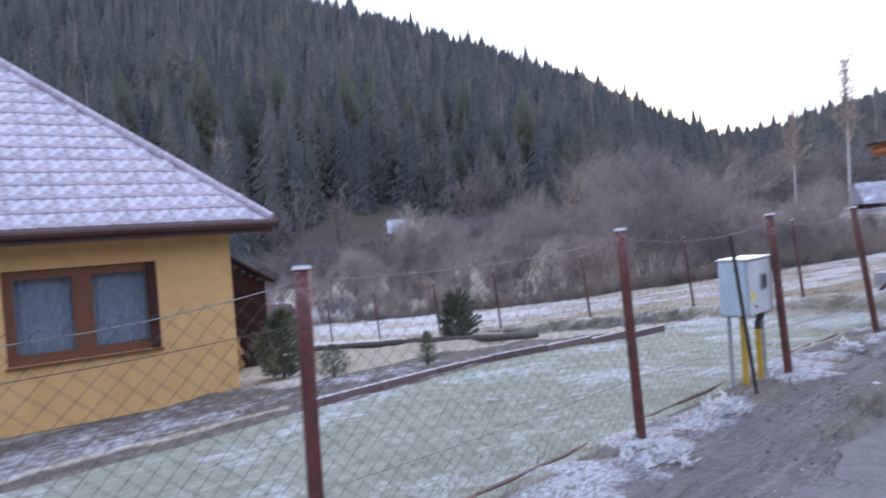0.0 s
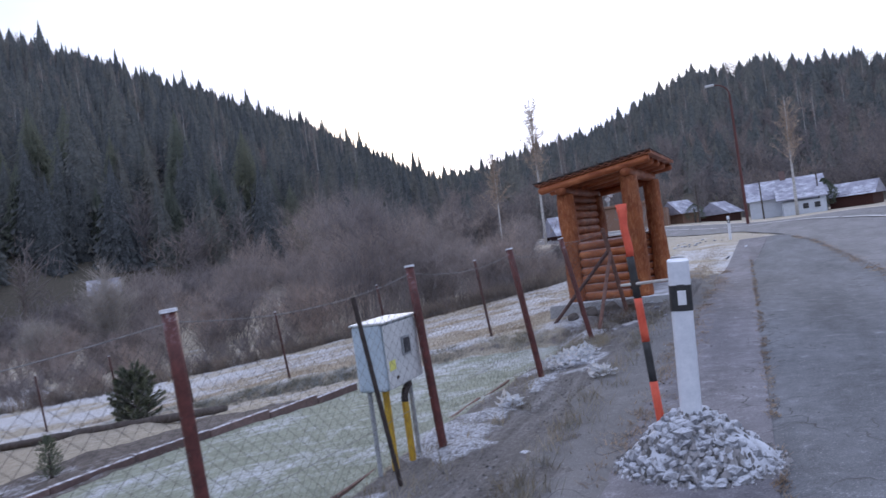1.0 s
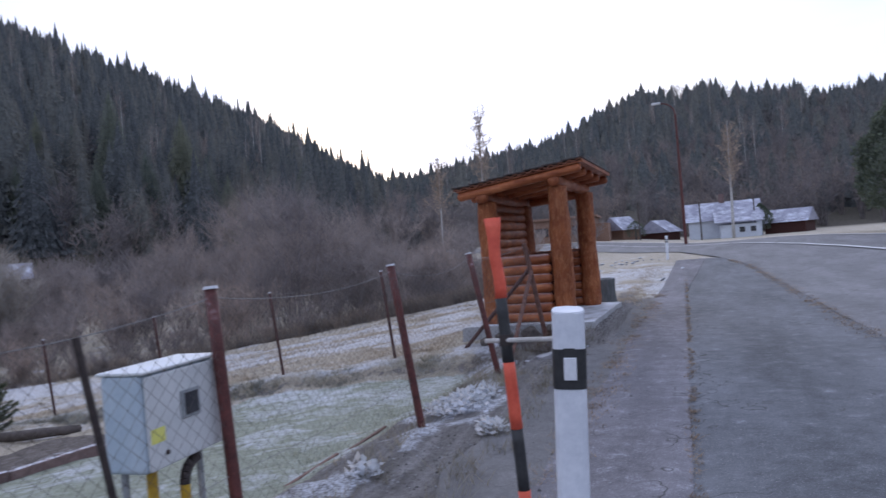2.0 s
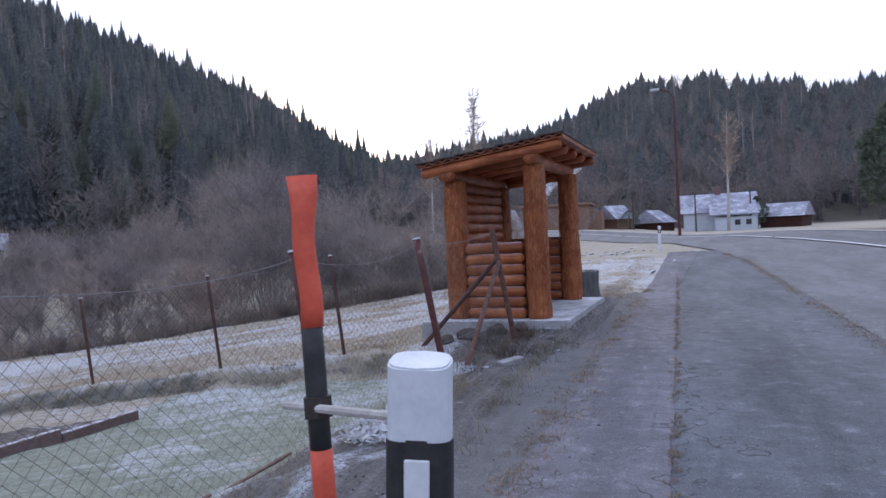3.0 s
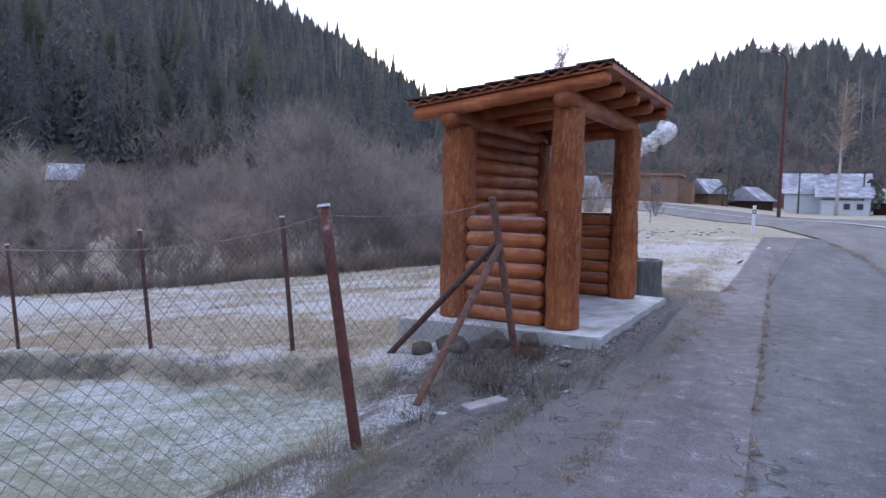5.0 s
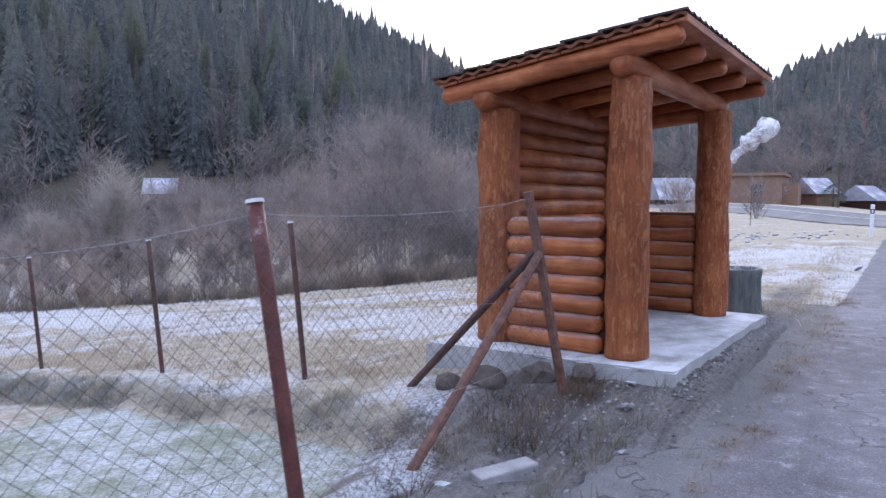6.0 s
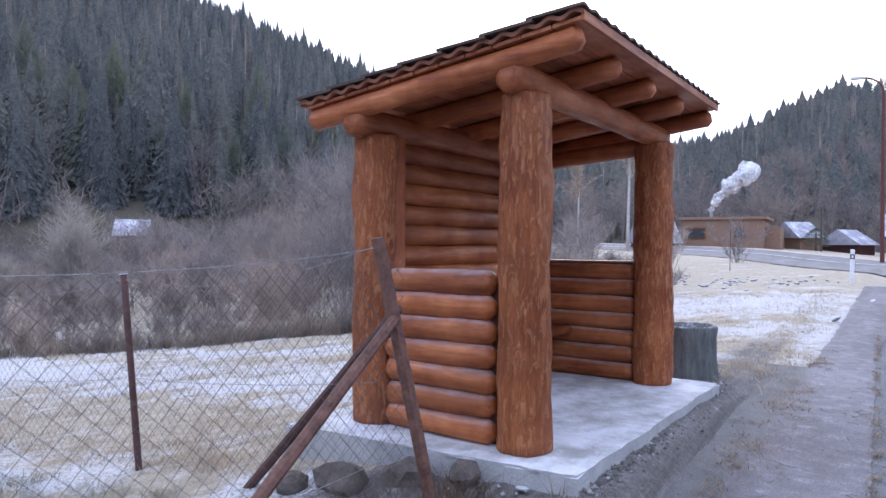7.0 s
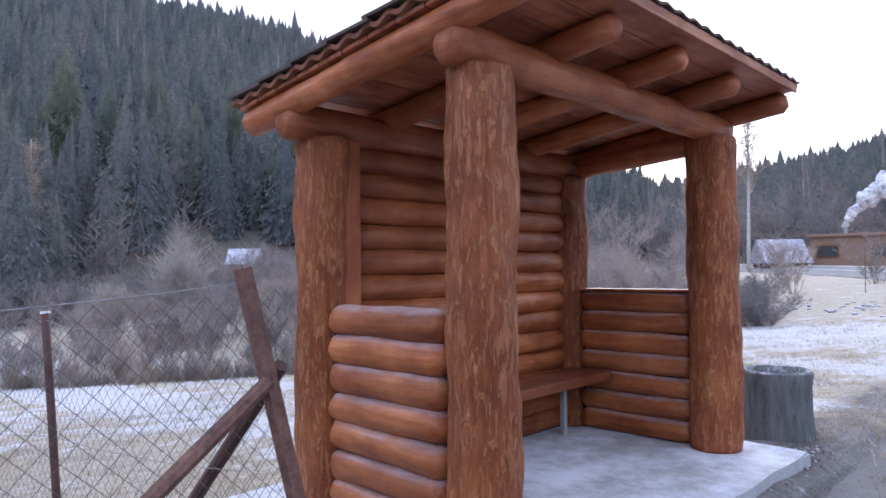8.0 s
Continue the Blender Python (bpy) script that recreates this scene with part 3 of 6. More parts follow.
def build_roads():
    """The old pavement strip beside the verge, the wider lay-by, and the main road beyond."""
    ys = np.linspace(-8, 36, 221)

    def strip(name, left, right, ys, cols, lift, material, label, low=True):
        verts, faces = [], []
        for a, y in enumerate(ys):
            l, r = left(y), right(y)
            for c in range(cols + 1):
                x = l + (r - l) * c / cols
                z = float(ground_z(max(x, 0.3) if low else x, y)) + lift + 0.012 * noise.noise(Vector((x * 0.7, y * 0.5, 1))) + (0.012 * noise.noise(Vector((x * 4, y * 4, 2))) if 0 < c < cols else -0.008)
                verts.append((x, y, z))
        for a in range(len(ys) - 1):
            for c in range(cols):
                k = a * (cols + 1) + c
                faces.append((k, k + 1, k + cols + 2, k + cols + 1))
        return tagged(mesh_ob(name, verts, faces, material, smooth=True), label, name, kind="structure")

    jag = lambda y, s: 0.07 * noise.noise(Vector((y * 1.1, s, 0))) + 0.04 * noise.noise(Vector((y * 4.1, s, 5)))
    ys0 = np.linspace(3.0, 20.5, 150)
    strip("pavement", lambda y: -0.40 + 1.6 * jag(y, 31) + 0.14 * math.sin(y * 0.5) + (0.22 if y > 14.6 else 0.0), lambda y: 0.18 + 0.02 * (y - 8) * (y > 8) + 0.8 * jag(y, 1), ys0, 8, 0.004, "gutter_strip", "dark grey worn concrete strip beside the pavement")
    strip("pavement", lambda y: 0.10 + 0.02 * (y - 8) * (y > 8) + 0.8 * jag(y, 1), lambda y: 1.0 + 0.03 * noise.noise(Vector((y * 1.7, 4, 0))) + max(0, (y - 22) * 0.06), ys, 8, 0.012, "old_asphalt", "worn grey asphalt pavement strip with cracks")
    strip("pavement", lambda y: 1.0 + 0.03 * noise.noise(Vector((y * 1.7, 4, 0))) + max(0, (y - 22) * 0.06), lambda y: float(road_edge(y)) + 0.35 + jag(y, 9), ys, 14, 0.006, "asphalt", "rough grey asphalt lay-by beside the road")
    ys2 = np.concatenate([np.linspace(-60, 20, 60), np.linspace(21, 96, 150)])
    strip("road", lambda y: float(road_edge(y)) + jag(y, 20), lambda y: float(road_line(y)) + LANE + jag(y, 27), ys2, 14, 0.02, "road", "light grey frosty main road bending away", False)
    ys3 = np.linspace(-30, 94, 400)
    for off, wide in ((0.0, 0.17), (LANE - 0.35, 0.12)):
        verts, faces = [], []
        for y in ys3:
            x = float(road_line(y)) + off
            for dx in (0, wide):
                verts.append((x + dx, y, float(ground_z(x + dx, y)) + 0.06))
        for a in range(len(ys3) - 1):
            if noise.noise(Vector((a * 0.37, off, 0))) > -0.42:
                faces.append((2 * a, 2 * a + 1, 2 * a + 3, 2 * a + 2))
        tagged(mesh_ob("trim", verts, faces, "line_paint"), "worn white line painted along the road", "road marking", kind="structure")


build_ground()
build_roads()


# ---- forest ----
def conifer(rng, h, w, count, verts, faces, tint, base, shade):
    """One spruce: hanging boughs set round the stem like loose shingles, longest below."""
    bx, by, bz = base
    small = min(1.0, 9.0 / math.sqrt(count))
    for k in range(count):
        f = ((k + rng.random()) / count) ** 1.25
        a = k * 2.4 + rng.uniform(-0.6, 0.6)
        full = w * (1 - f) ** 0.82 + 0.012 * h
        rad = full * rng.uniform(0.62, 1.0) * (0.86 + 0.26 * math.sin(a * 3 + 23 * f) ** 2)
        ln = full * (0.09 + 0.46 * small)
        z = bz + h * (0.06 + 0.92 * f)
        c, s_ = math.cos(a), math.sin(a)
        half = ln * rng.uniform(0.12, 0.32)
        i = max(0.0, rad - ln)
        m = i + 0.62 * (rad - i)
        lift = ln * rng.uniform(0.25, 0.55) + 0.03 * h * (1 - f) * small
        drop = ln * rng.uniform(0.2, 0.6)
        s = len(verts)
        verts += [(bx + c * i, by + s_ * i, z + lift), (bx + c * m - s_ * half, by + s_ * m + c * half, z - drop), (bx + c * rad, by + s_ * rad, z - drop * 0.7), (bx + c * m + s_ * half, by + s_ * m - c * half, z - drop)]
        # boughs tinted darker at the root than the tip, as crown shade
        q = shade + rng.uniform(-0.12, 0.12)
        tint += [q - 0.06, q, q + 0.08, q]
        faces += [(s, s + 1, s + 2), (s, s + 2, s + 3)]
    s = len(verts)
    for k in range(3):
        verts.append((bx + 0.02 * h * math.cos(2.1 * k), by + 0.02 * h * math.sin(2.1 * k), bz + h * 0.9))
    verts.append((bx, by, bz + h * 1.02))
    tint += [shade] * 4
    faces += [(s, s + 1, s + 3), (s + 1, s + 2, s + 3), (s + 2, s, s + 3)]
    # the dense inside of the crown; its darker tint is painted inner shade
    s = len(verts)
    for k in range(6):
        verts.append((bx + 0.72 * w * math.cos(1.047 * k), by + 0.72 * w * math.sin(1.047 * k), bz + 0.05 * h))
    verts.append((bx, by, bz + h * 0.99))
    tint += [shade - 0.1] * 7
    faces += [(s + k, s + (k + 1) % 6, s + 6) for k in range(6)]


def twig_fan(rng, base, h, spread, stems, twigs, width, verts, faces, tint, shade, up=0.75):
    """A bare bush or crown: stems that fan out, each carrying fine twigs, as thin tapered blades."""

    def blade(p, q, w):
        d = q - p
        side = d.cross(Vector((rng.uniform(-1, 1), rng.uniform(-1, 1), rng.uniform(-0.3, 0.3))))
        if side.length < 1e-6:
            return
        side = side.normalized() * w
        s = len(verts)
        verts.extend([tuple(p - side), tuple(p + side), tuple(q)])
        tint.extend([shade + rng.uniform(-0.15, 0.15)] * 3)
        faces.append((s, s + 1, s + 2))

    b = Vector(base)
    for _ in range(stems):
        a, lean = rng.uniform(0, 6.28), rng.uniform(0.05, 1.0) * spread
        tip = b + Vector((math.cos(a) * lean, math.sin(a) * lean, h * rng.uniform(0.65, 1.0) * (1 - 0.3 * lean / spread)))
        root = b + Vector((math.cos(a) * 0.12 * lean, math.sin(a) * 0.12 * lean, -0.1))
        mid = root.lerp(tip, 0.5) + Vector((rng.uniform(-0.1, 0.1), rng.uniform(-0.1, 0.1), 0.05 * h)) * spread
        blade(root, mid, width * 1.9)
        blade(mid, tip, width * 1.2)
        for _ in range(twigs):
            t = rng.uniform(0.15, 1.0)
            p = root.lerp(mid, t * 2) if t < 0.5 else mid.lerp(tip, t * 2 - 1)
            ln = h * rng.uniform(0.10, 0.26)
            d = Vector((rng.gauss(0, 0.5), rng.gauss(0, 0.5), up + rng.uniform(-0.4, 0.3))).normalized()
            q = p + d * ln
            blade(p, q, width)
            blade(p.lerp(q, 0.5), p.lerp(q, 0.5) + (d + Vector((rng.gauss(0, 0.5), rng.gauss(0, 0.5), 0.1))).normalized() * ln * 0.6, width * 0.7)


def polar(az, r):
    x, y = 1.0 + r * math.sin(radians(az)), 7.0 + r * math.cos(radians(az))
    return x, y, float(ground_z(x, y))


def build_forest():
    rng = random.Random(11)
    verts, faces, tint = [], [], []
    tv, tf, tt = [], [], []
    bv, bf, bt = [], [], []
    n = 0
    while n < 7000:
        az = rng.uniform(-86, 24)
        r = math.sqrt(rng.uniform(55 ** 2, 312 ** 2))
        foot = float(np.interp(az, FOOT_AZ, FOOT_R))
        if r < foot + (2 if az < -24 else -4):
            continue
        x, y, z = polar(az, r)
        t = (r - foot) / (RIDGE_R - foot)
        leafy = 0.5 * (noise.noise(Vector((x * 0.012, y * 0.012, 5))) + 0.3) + (0.62 if az > -24 and t < 0.42 else 0) + (0.4 if t < 0.06 else 0)
        n += 1
        h = rng.uniform(9.0, 15.0) * (1.0 if rng.random() < 0.96 else 1.35)
        if rng.random() < leafy * 0.9:
            twig_fan(rng, (x, y, z), rng.uniform(6, 10), 2.6, 9, 9, 0.055, tv, tf, tt, rng.uniform(0.2, 0.8), 0.6)
        elif az > -24:
            # right-hand hill tinted lighter, as haze in the needle colour
            conifer(rng, h * 0.8, h * rng.uniform(0.24, 0.33), 85, verts, faces, tint, (x, y, z - 1.4), rng.uniform(0.35, 0.95))
        elif r < 200 or t < 0.9:
            conifer(rng, h, h * rng.uniform(0.18, 0.26), 700 if r < 105 else 230 if r < 150 else 95, verts, faces, tint, (x, y, z - 1.4), rng.uniform(0.05, 0.95))
        else:
            conifer(rng, h * 0.66, h * rng.uniform(0.2, 0.28), 80, verts, faces, tint, (x, y, z - 1.4), rng.uniform(0.1, 0.6))
        if rng.random() < 0.026 and 0.14 < t < 0.75:
            s = len(bv)
            hh = h * rng.uniform(1.0, 1.3)
            for k in range(3):
                a = 2.1 * k
                bv.append((x + 2.0 + 0.13 * math.cos(a), y + 0.13 * math.sin(a), z - 0.5))
            bv.append((x + 2.0 + rng.uniform(-0.4, 0.4), y, z + hh))
            bf.extend([(s, s + 1, s + 3), (s + 1, s + 2, s + 3), (s + 2, s, s + 3)])
            twig_fan(rng, (x + 2.0, y, z + hh * 0.5), hh * 0.55, 1.5, 6, 6, 0.03, tv, tf, tt, 0.7, 0.7)
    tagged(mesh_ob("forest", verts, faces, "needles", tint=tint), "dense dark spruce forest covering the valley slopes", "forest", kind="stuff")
    tagged(mesh_ob("bare_woods", tv, tf, "twig_far", tint=tt), "bare grey-brown deciduous trees among the spruces", "forest", kind="stuff")
    tagged(mesh_ob("birch_trunks", bv, bf, "birch_bark"), "pale thin birch trunks standing among the spruces", "forest", kind="stuff")


def build_spruces():
    rng = random.Random(5)
    spots = [(-53.2, 92, 17), (-50.4, 88, 14), (-48, 95, 12.5), (-45.3, 96, 17.5), (-43.2, 84, 12), (-40.3, 96, 16.5), (-38.6, 92, 12), (-37.1, 88, 10.5), (-35.5, 98, 12), (-55.5, 96, 16), (-58, 90, 13),
             (-61, 94, 17), (-64, 90, 15), (-67, 96, 18), (-70, 92, 15), (-33.5, 104, 12), (-31, 112, 12), (-28.5, 118, 12), (-26.5, 125, 11), (-73, 95, 17), (-46.8, 82, 10), (-52, 82, 9), (-57, 84, 11)]
    for az, r, h in spots:
        x, y, z = polar(az, r)
        t = thing("spruce_tree", (x, y, z - 1.2), "tall dark green spruce, paled for frost and haze, at the forest edge", "tree", "spruces at the forest edge")
        part("trunk", tube((0, 0, 0), (0, 0, h * 0.95), 0.22, 0.03, 7, 4), "bark", t)
        v, f, tn = [], [], []
        conifer(rng, h, h * rng.uniform(0.20, 0.26), 6500, v, f, tn, (0, 0, 0), rng.uniform(0.45, 1.0))
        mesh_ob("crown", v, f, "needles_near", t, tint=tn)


def build_brush():
    rng = random.Random(3)
    v, f, tn = [], [], []
    line = [(-36, 13), (-28, 17), (-23, 20.5), (-20, 23.5), (-17, 26), (-14.2, 27.8), (-11.6, 28.6), (-9.2, 28.2), (-7.4, 28.6), (-6.2, 30.2), (-6.0, 33.5), (-7.6, 38), (-11, 44), (-16, 52), (-22, 61)]
    for (x0, y0), (x1, y1) in zip(line, line[1:]):
        seg = math.hypot(x1 - x0, y1 - y0)
        for row, (back, hh) in enumerate(((0.5, 1.5), (1.6, 2.5), (3.6, 3.6), (6.5, 4.6), (10, 5.2), (14, 5.8), (19, 6.4), (25, 7.0))):
            count = max(1, round(seg / (0.85 + 0.2 * row)))
            for k in range(count):
                t = (k + rng.random()) / count
                nx, ny = -(y1 - y0) / seg, (x1 - x0) / seg
                b = back + rng.uniform(-0.7, 0.7) * (1 + 0.15 * row)
                x, y = x0 + (x1 - x0) * t + nx * b, y0 + (y1 - y0) * t + ny * b
                low = (1.0 + 0.95 * noise.noise(Vector((x * 0.21, y * 0.21, 0))))
                bearing = math.degrees(math.atan2(x - 1, y - 8))
                low *= float(np.interp(bearing, [-75, -60, -52, -45, -40, -33, -26, -20, -14, -9], [0.32, 0.36, 0.46, 0.60, 0.72, 0.80, 0.70, 0.58, 0.46, 0.40]))
                if noise.noise(Vector((x * 0.4, y * 0.4, 11))) < -0.45 and row > 1:
                    continue
                h = hh * low * rng.uniform(0.7, 1.2)
                twig_fan(rng, (x, y, float(ground_z(x, y))), h, 0.66 * h, 15, 34, 0.0062 + 0.0009 * row, v, f, tn, 0.55 + 0.7 * noise.noise(Vector((x * 0.3, y * 0.3, 7))) + rng.uniform(-0.15, 0.15), 0.75)
    # undergrowth that closes the foot of the forest
    for k in range(190):
        az = -85 + 60 * (k + rng.random()) / 190
        x, y, z = polar(az, float(np.interp(az, FOOT_AZ, FOOT_R)) + rng.uniform(-4, 2.5))
        h = rng.uniform(2.6, 4.6)
        twig_fan(rng, (x, y, z - 0.3), h, 0.55 * h, 13, 15, 0.020, v, f, tn, rng.uniform(0.1, 0.6), 0.7)
    tagged(mesh_ob("brush", v, f, "twig", tint=tn), "dense bare brown willow brush along the stream", "brush", kind="stuff")


build_forest()
build_spruces()
build_brush()


# ---- log bus shelter ----
def build_shelter():
    sh = thing("bus_shelter", (-0.78, 15.11, 0.0), "orange-brown stained log bus shelter with tiled lean-to roof", "bus shelter", turn=-2.0)
    floor = 0.20
    posts = [(-1.20, 0.05, 2.20, 0.158), (0.0, 0.0, 2.34, 0.160), (0.0, 2.47, 2.35, 0.165), (-1.20, 2.50, 2.20, 0.155)]
    for k, (x, y, top, r) in enumerate(posts):
        part("post", tube((x, y, floor - 0.005), (x + 0.01, y, top), r * 1.03, r * 0.97, 32, 70, 0.024, k + 1, 0.016), "post_log", sh, smooth=True)
    # carrying beams, laid along the shelter on the posts
    part("beam", tube((-1.20, -0.22, 2.275), (-1.20, 2.78, 2.275), 0.105, 0.10, 18, 26, 0.012, 7, 0.035), "beam_y", sh, smooth=True)
    part("beam", tube((0.0, -0.22, 2.42), (0.0, 2.72, 2.425), 0.098, 0.095, 18, 26, 0.012, 8, 0.035), "beam_y", sh, smooth=True)
    part("beam", tube((-1.05, 2.48, 2.25), (-0.05, 2.48, 2.33), 0.08, 0.08, 14, 8, 0.006, 9), "beam_x", sh, smooth=True)
    pitch = math.atan2(0.265, 2.02)
    rz = lambda x: 2.665 + (x - 0.0) * math.tan(pitch)
    for k, y in enumerate((-0.17, 0.52, 1.22, 1.95, 2.72)):
        e = 0.40 if 0 < k < 4 else 0.44
        part("rafter", tube((-1.60, y, rz(-1.60) - 0.145), (e, y, rz(e) - 0.145), 0.075, 0.07, 14, 22, 0.009, 20 + k, 0.035), "beam_x", sh, smooth=True)
    # boarding under the tiles
    for k in range(11):
        x0 = -1.60 + k * 0.189
        bm = block(x0, -0.24, -0.011, x0 + 0.181, 2.79, 0.011, 0.002)
        for v in bm.verts:
            v.co.z += rz(v.co.x) - 0.062
        part("roof_board", bm, "soffit_board", sh)
    bm = block(0.462, -0.25, -0.085, 0.482, 2.80, -0.025, 0.004)
    for v in bm.verts:
        v.co.z += rz(0.47)
    part("fascia", bm, "wall_log_y", sh, "light brown board along the roof edge")
    # wavy under-sheet, seen along the verges
    verts, faces = [], []
    n = 120
    for i in range(n + 1):
        x = -1.64 + 2.12 * i / n
        w = 0.013 * math.sin(2 * math.pi * (x + 1.64) / 0.145)
        for y in (-0.265, 2.82):
            for dz in (-0.012, 0.012):
                verts.append((x, y, rz(x) - 0.03 + w + dz))
    for i in range(n):
        k = 4 * i
        faces += [(k, k + 1, k + 5, k + 4), (k + 2, k + 6, k + 7, k + 3), (k + 1, k + 3, k + 7, k + 5), (k, k + 4, k + 6, k + 2)]
    mesh_ob("under_sheet", verts, faces, "tile_under", sh, "wavy red-brown sheet under the roof tiles")
    # log walls
    def wall_logs(p0, p1, count, z0, h, material, seed, proud):
        for k in range(count):
            z = z0 + h * (k + 0.5)
            d = Vector((p1[0] - p0[0], p1[1] - p0[1], 0)).normalized()
            j = 0.006 * math.sin(seed + 2.7 * k)
            a = Vector((p0[0], p0[1], z + j)) + Vector((proud * -d.y, proud * d.x, 0))
            b = Vector((p1[0], p1[1], z - j)) + Vector((proud * -d.y, proud * d.x, 0))
            part("wall_log", tube(a, b, h * 0.53, h * 0.52, 18, 22, 0.010, seed + k, 0.05), material, sh, smooth=True)
    h = 1.073 / 7
    # added dark boards inside the walls, as shade in the log gaps
    part("wall_core", block(-1.06, 0.0, floor, -0.12, 0.03, floor + 1.03), "dark_wood_and_shade", sh)
    part("wall_core", block(-1.06, 2.465, floor, -0.12, 2.495, floor + 1.03), "dark_wood_and_shade", sh)
    part("wall_core", block(-1.225, 0.16, floor, -1.195, 2.4, floor + 1.97), "dark_wood_and_shade", sh)
    wall_logs((-1.06, 0.02), (-0.180, -0.02), 7, floor + 0.003, h, "wall_log_x", 40, 0.0)
    wall_logs((-1.07, 2.49), (-0.14, 2.47), 7, floor + 0.003, h, "wall_log_x", 60, 0.0)
    wall_logs((-1.21, 0.17), (-1.21, 2.38), 13, floor + 0.003, h, "wall_log_y", 80, 0.0)
    part("wall_cap", block(-1.07, 2.40, floor + 1.076, -0.14, 2.55, floor + 1.094, 0.004), "wall_log_x", sh)
    part("edge_board", block(-1.16, 0.03, floor + 1.0, -1.055, 0.20, 2.19, 0.006), "post_board", sh, "flat squared inner face of the post")
    # bench along the back wall
    part("bench_seat", block(-1.10, 0.22, floor + 0.405, -0.74, 2.38, floor + 0.475, 0.012, 2), "bench_wood", sh, "thick dark red-brown bench plank")
    for y in (0.5, 2.12):
        part("bench_leg", block(-1.03, y - 0.02, floor, -0.99, y + 0.02, floor + 0.402, 0.004), "grey_pipe", sh, "pale metal bench leg")
    # roof tiles
    run, cols = 2.12, 10
    def tile_mesh():
        v, f = [], []
        L, W, nx, ny = 0.345, 0.312, 2, 10
        for i in range(nx + 1):
            for j in range(ny + 1):
                y = W * j / ny
                z = 0.016 * math.sin(2 * math.pi * (j / ny) * 2 + 0.6)
                v.append((L * i / nx, y, z * 0.55))
        m = len(v)
        v += [(a, b, c - 0.016) for a, b, c in v]
        q = ny + 1
        for i in range(nx):
            for j in range(ny):
                k = i * q + j
                f.append((k, k + q, k + q + 1, k + 1))
                f.append((m + k, m + k + 1, m + k + q + 1, m + k + q))
        for j in range(ny):
            f.append((j, j + 1, m + j + 1, m + j))
            k = nx * q + j
            f.append((k, m + k, m + k + 1, k + 1))
        for i in range(nx):
            f.append((i * q, m + i * q, m + i * q + q, i * q + q))
            k = i * q + ny
            f.append((k, k + q, m + k + q, m + k))
        me = bpy.data.meshes.new("roof_tile")
        me.from_pydata(v, [], f)
        me.materials.append(MAT["tile"])
        return me
    me = tile_mesh()
    rng = random.Random(2)
    for i in range(7):
        for j in range(cols):
            x = -1.67 + run * i / 7
            ob = new("roof_tile", me)
            ob.parent = sh
            ob.matrix_basis = Matrix.Translation((x, -0.285 + 0.312 * j, rz(x) + 0.012 + rng.uniform(0, 0.004))) @ pose(0, 0, 0, 0, -math.degrees(pitch) + 3.2 + rng.uniform(-0.4, 0.4), rng.uniform(-0.6, 0.6))
    # slab
    bm = bmesh.new()
    cs = [(-1.62, -0.40), (0.47, -0.27), (0.50, 2.78), (-1.55, 2.9)]
    ring = []
    for (x0, y0), (x1, y1) in zip(cs, cs[1:] + cs[:1]):
        for k in range(24):
            t = k / 24
            p = Vector((x0 + (x1 - x0) * t, y0 + (y1 - y0) * t, 0))
            g = Vector((noise.noise(p * 3.0), noise.noise(p * 3.0 + Vector((9, 0, 0))), 0)) * 0.014 + Vector((noise.noise(p * 11.0), noise.noise(p * 11.0 + Vector((9, 0, 0))), 0)) * 0.02
            ring.append(p + g)
    top = [bm.verts.new((p.x, p.y, floor - 0.0)) for p in ring]
    low = [bm.verts.new((p.x * 1.01, p.y * 1.01 - 0.01, -0.25)) for p in ring]
    bm.faces.new(top)
    for i in range(len(ring)):
        k = (i + 1) % len(ring)
        bm.faces.new((top[i], low[i], low[k], top[k]))
    edges = [e for e in bm.edges if all(v in top for v in e.verts)]
    bmesh.ops.bevel(bm, geom=edges, offset=0.015, segments=2, affect="EDGES")
    sl = thing("concrete_slab", (-0.78, 15.11, 0.0), "pale rough concrete slab under the bus shelter", "slab", turn=-2.0, kind="structure")
    part("slab", bm, "concrete", sl)


build_shelter()


# ---- fences ----
def fence_post(parent, p, q, r, material="red_paint"):
    ob = part("post", tube(p, q, r, r, 12, 6, 0.002, p[0] + p[1]), material, parent, smooth=True)
    d = (Vector(q) - Vector(p)).normalized()
    part("post_cap", tube(Vector(q) - d * 0.004, Vector(q) + d * 0.012, r * 1.22, r * 1.12, 12), "cap", ob, "flat frosted cap")


def sag_wire(parent, p, q, sag, r=0.0024, material="wire_pale", steps=14, wob=0.004, seed=0):
    p, q = Vector(p), Vector(q)
    v, f = [], []
    for i in range(steps + 1):
        t = i / steps
        c = p.lerp(q, t) - Vector((0, 0, sag * 4 * t * (1 - t) + wob * noise.noise(Vector((t * 5, seed, 0)))))
        for k in range(4):
            a = 1.5708 * k
            v.append((c.x + r * math.cos(a) * 0.7, c.y + r * math.cos(a) * 0.7, c.z + r * math.sin(a)))
    for i in range(steps):
        for k in range(4):
            f.append((4 * i + k, 4 * i + (k + 1) % 4, 4 * i + 4 + (k + 1) % 4, 4 * i + 4 + k))
    mesh_ob("wire", v, f, material, parent)


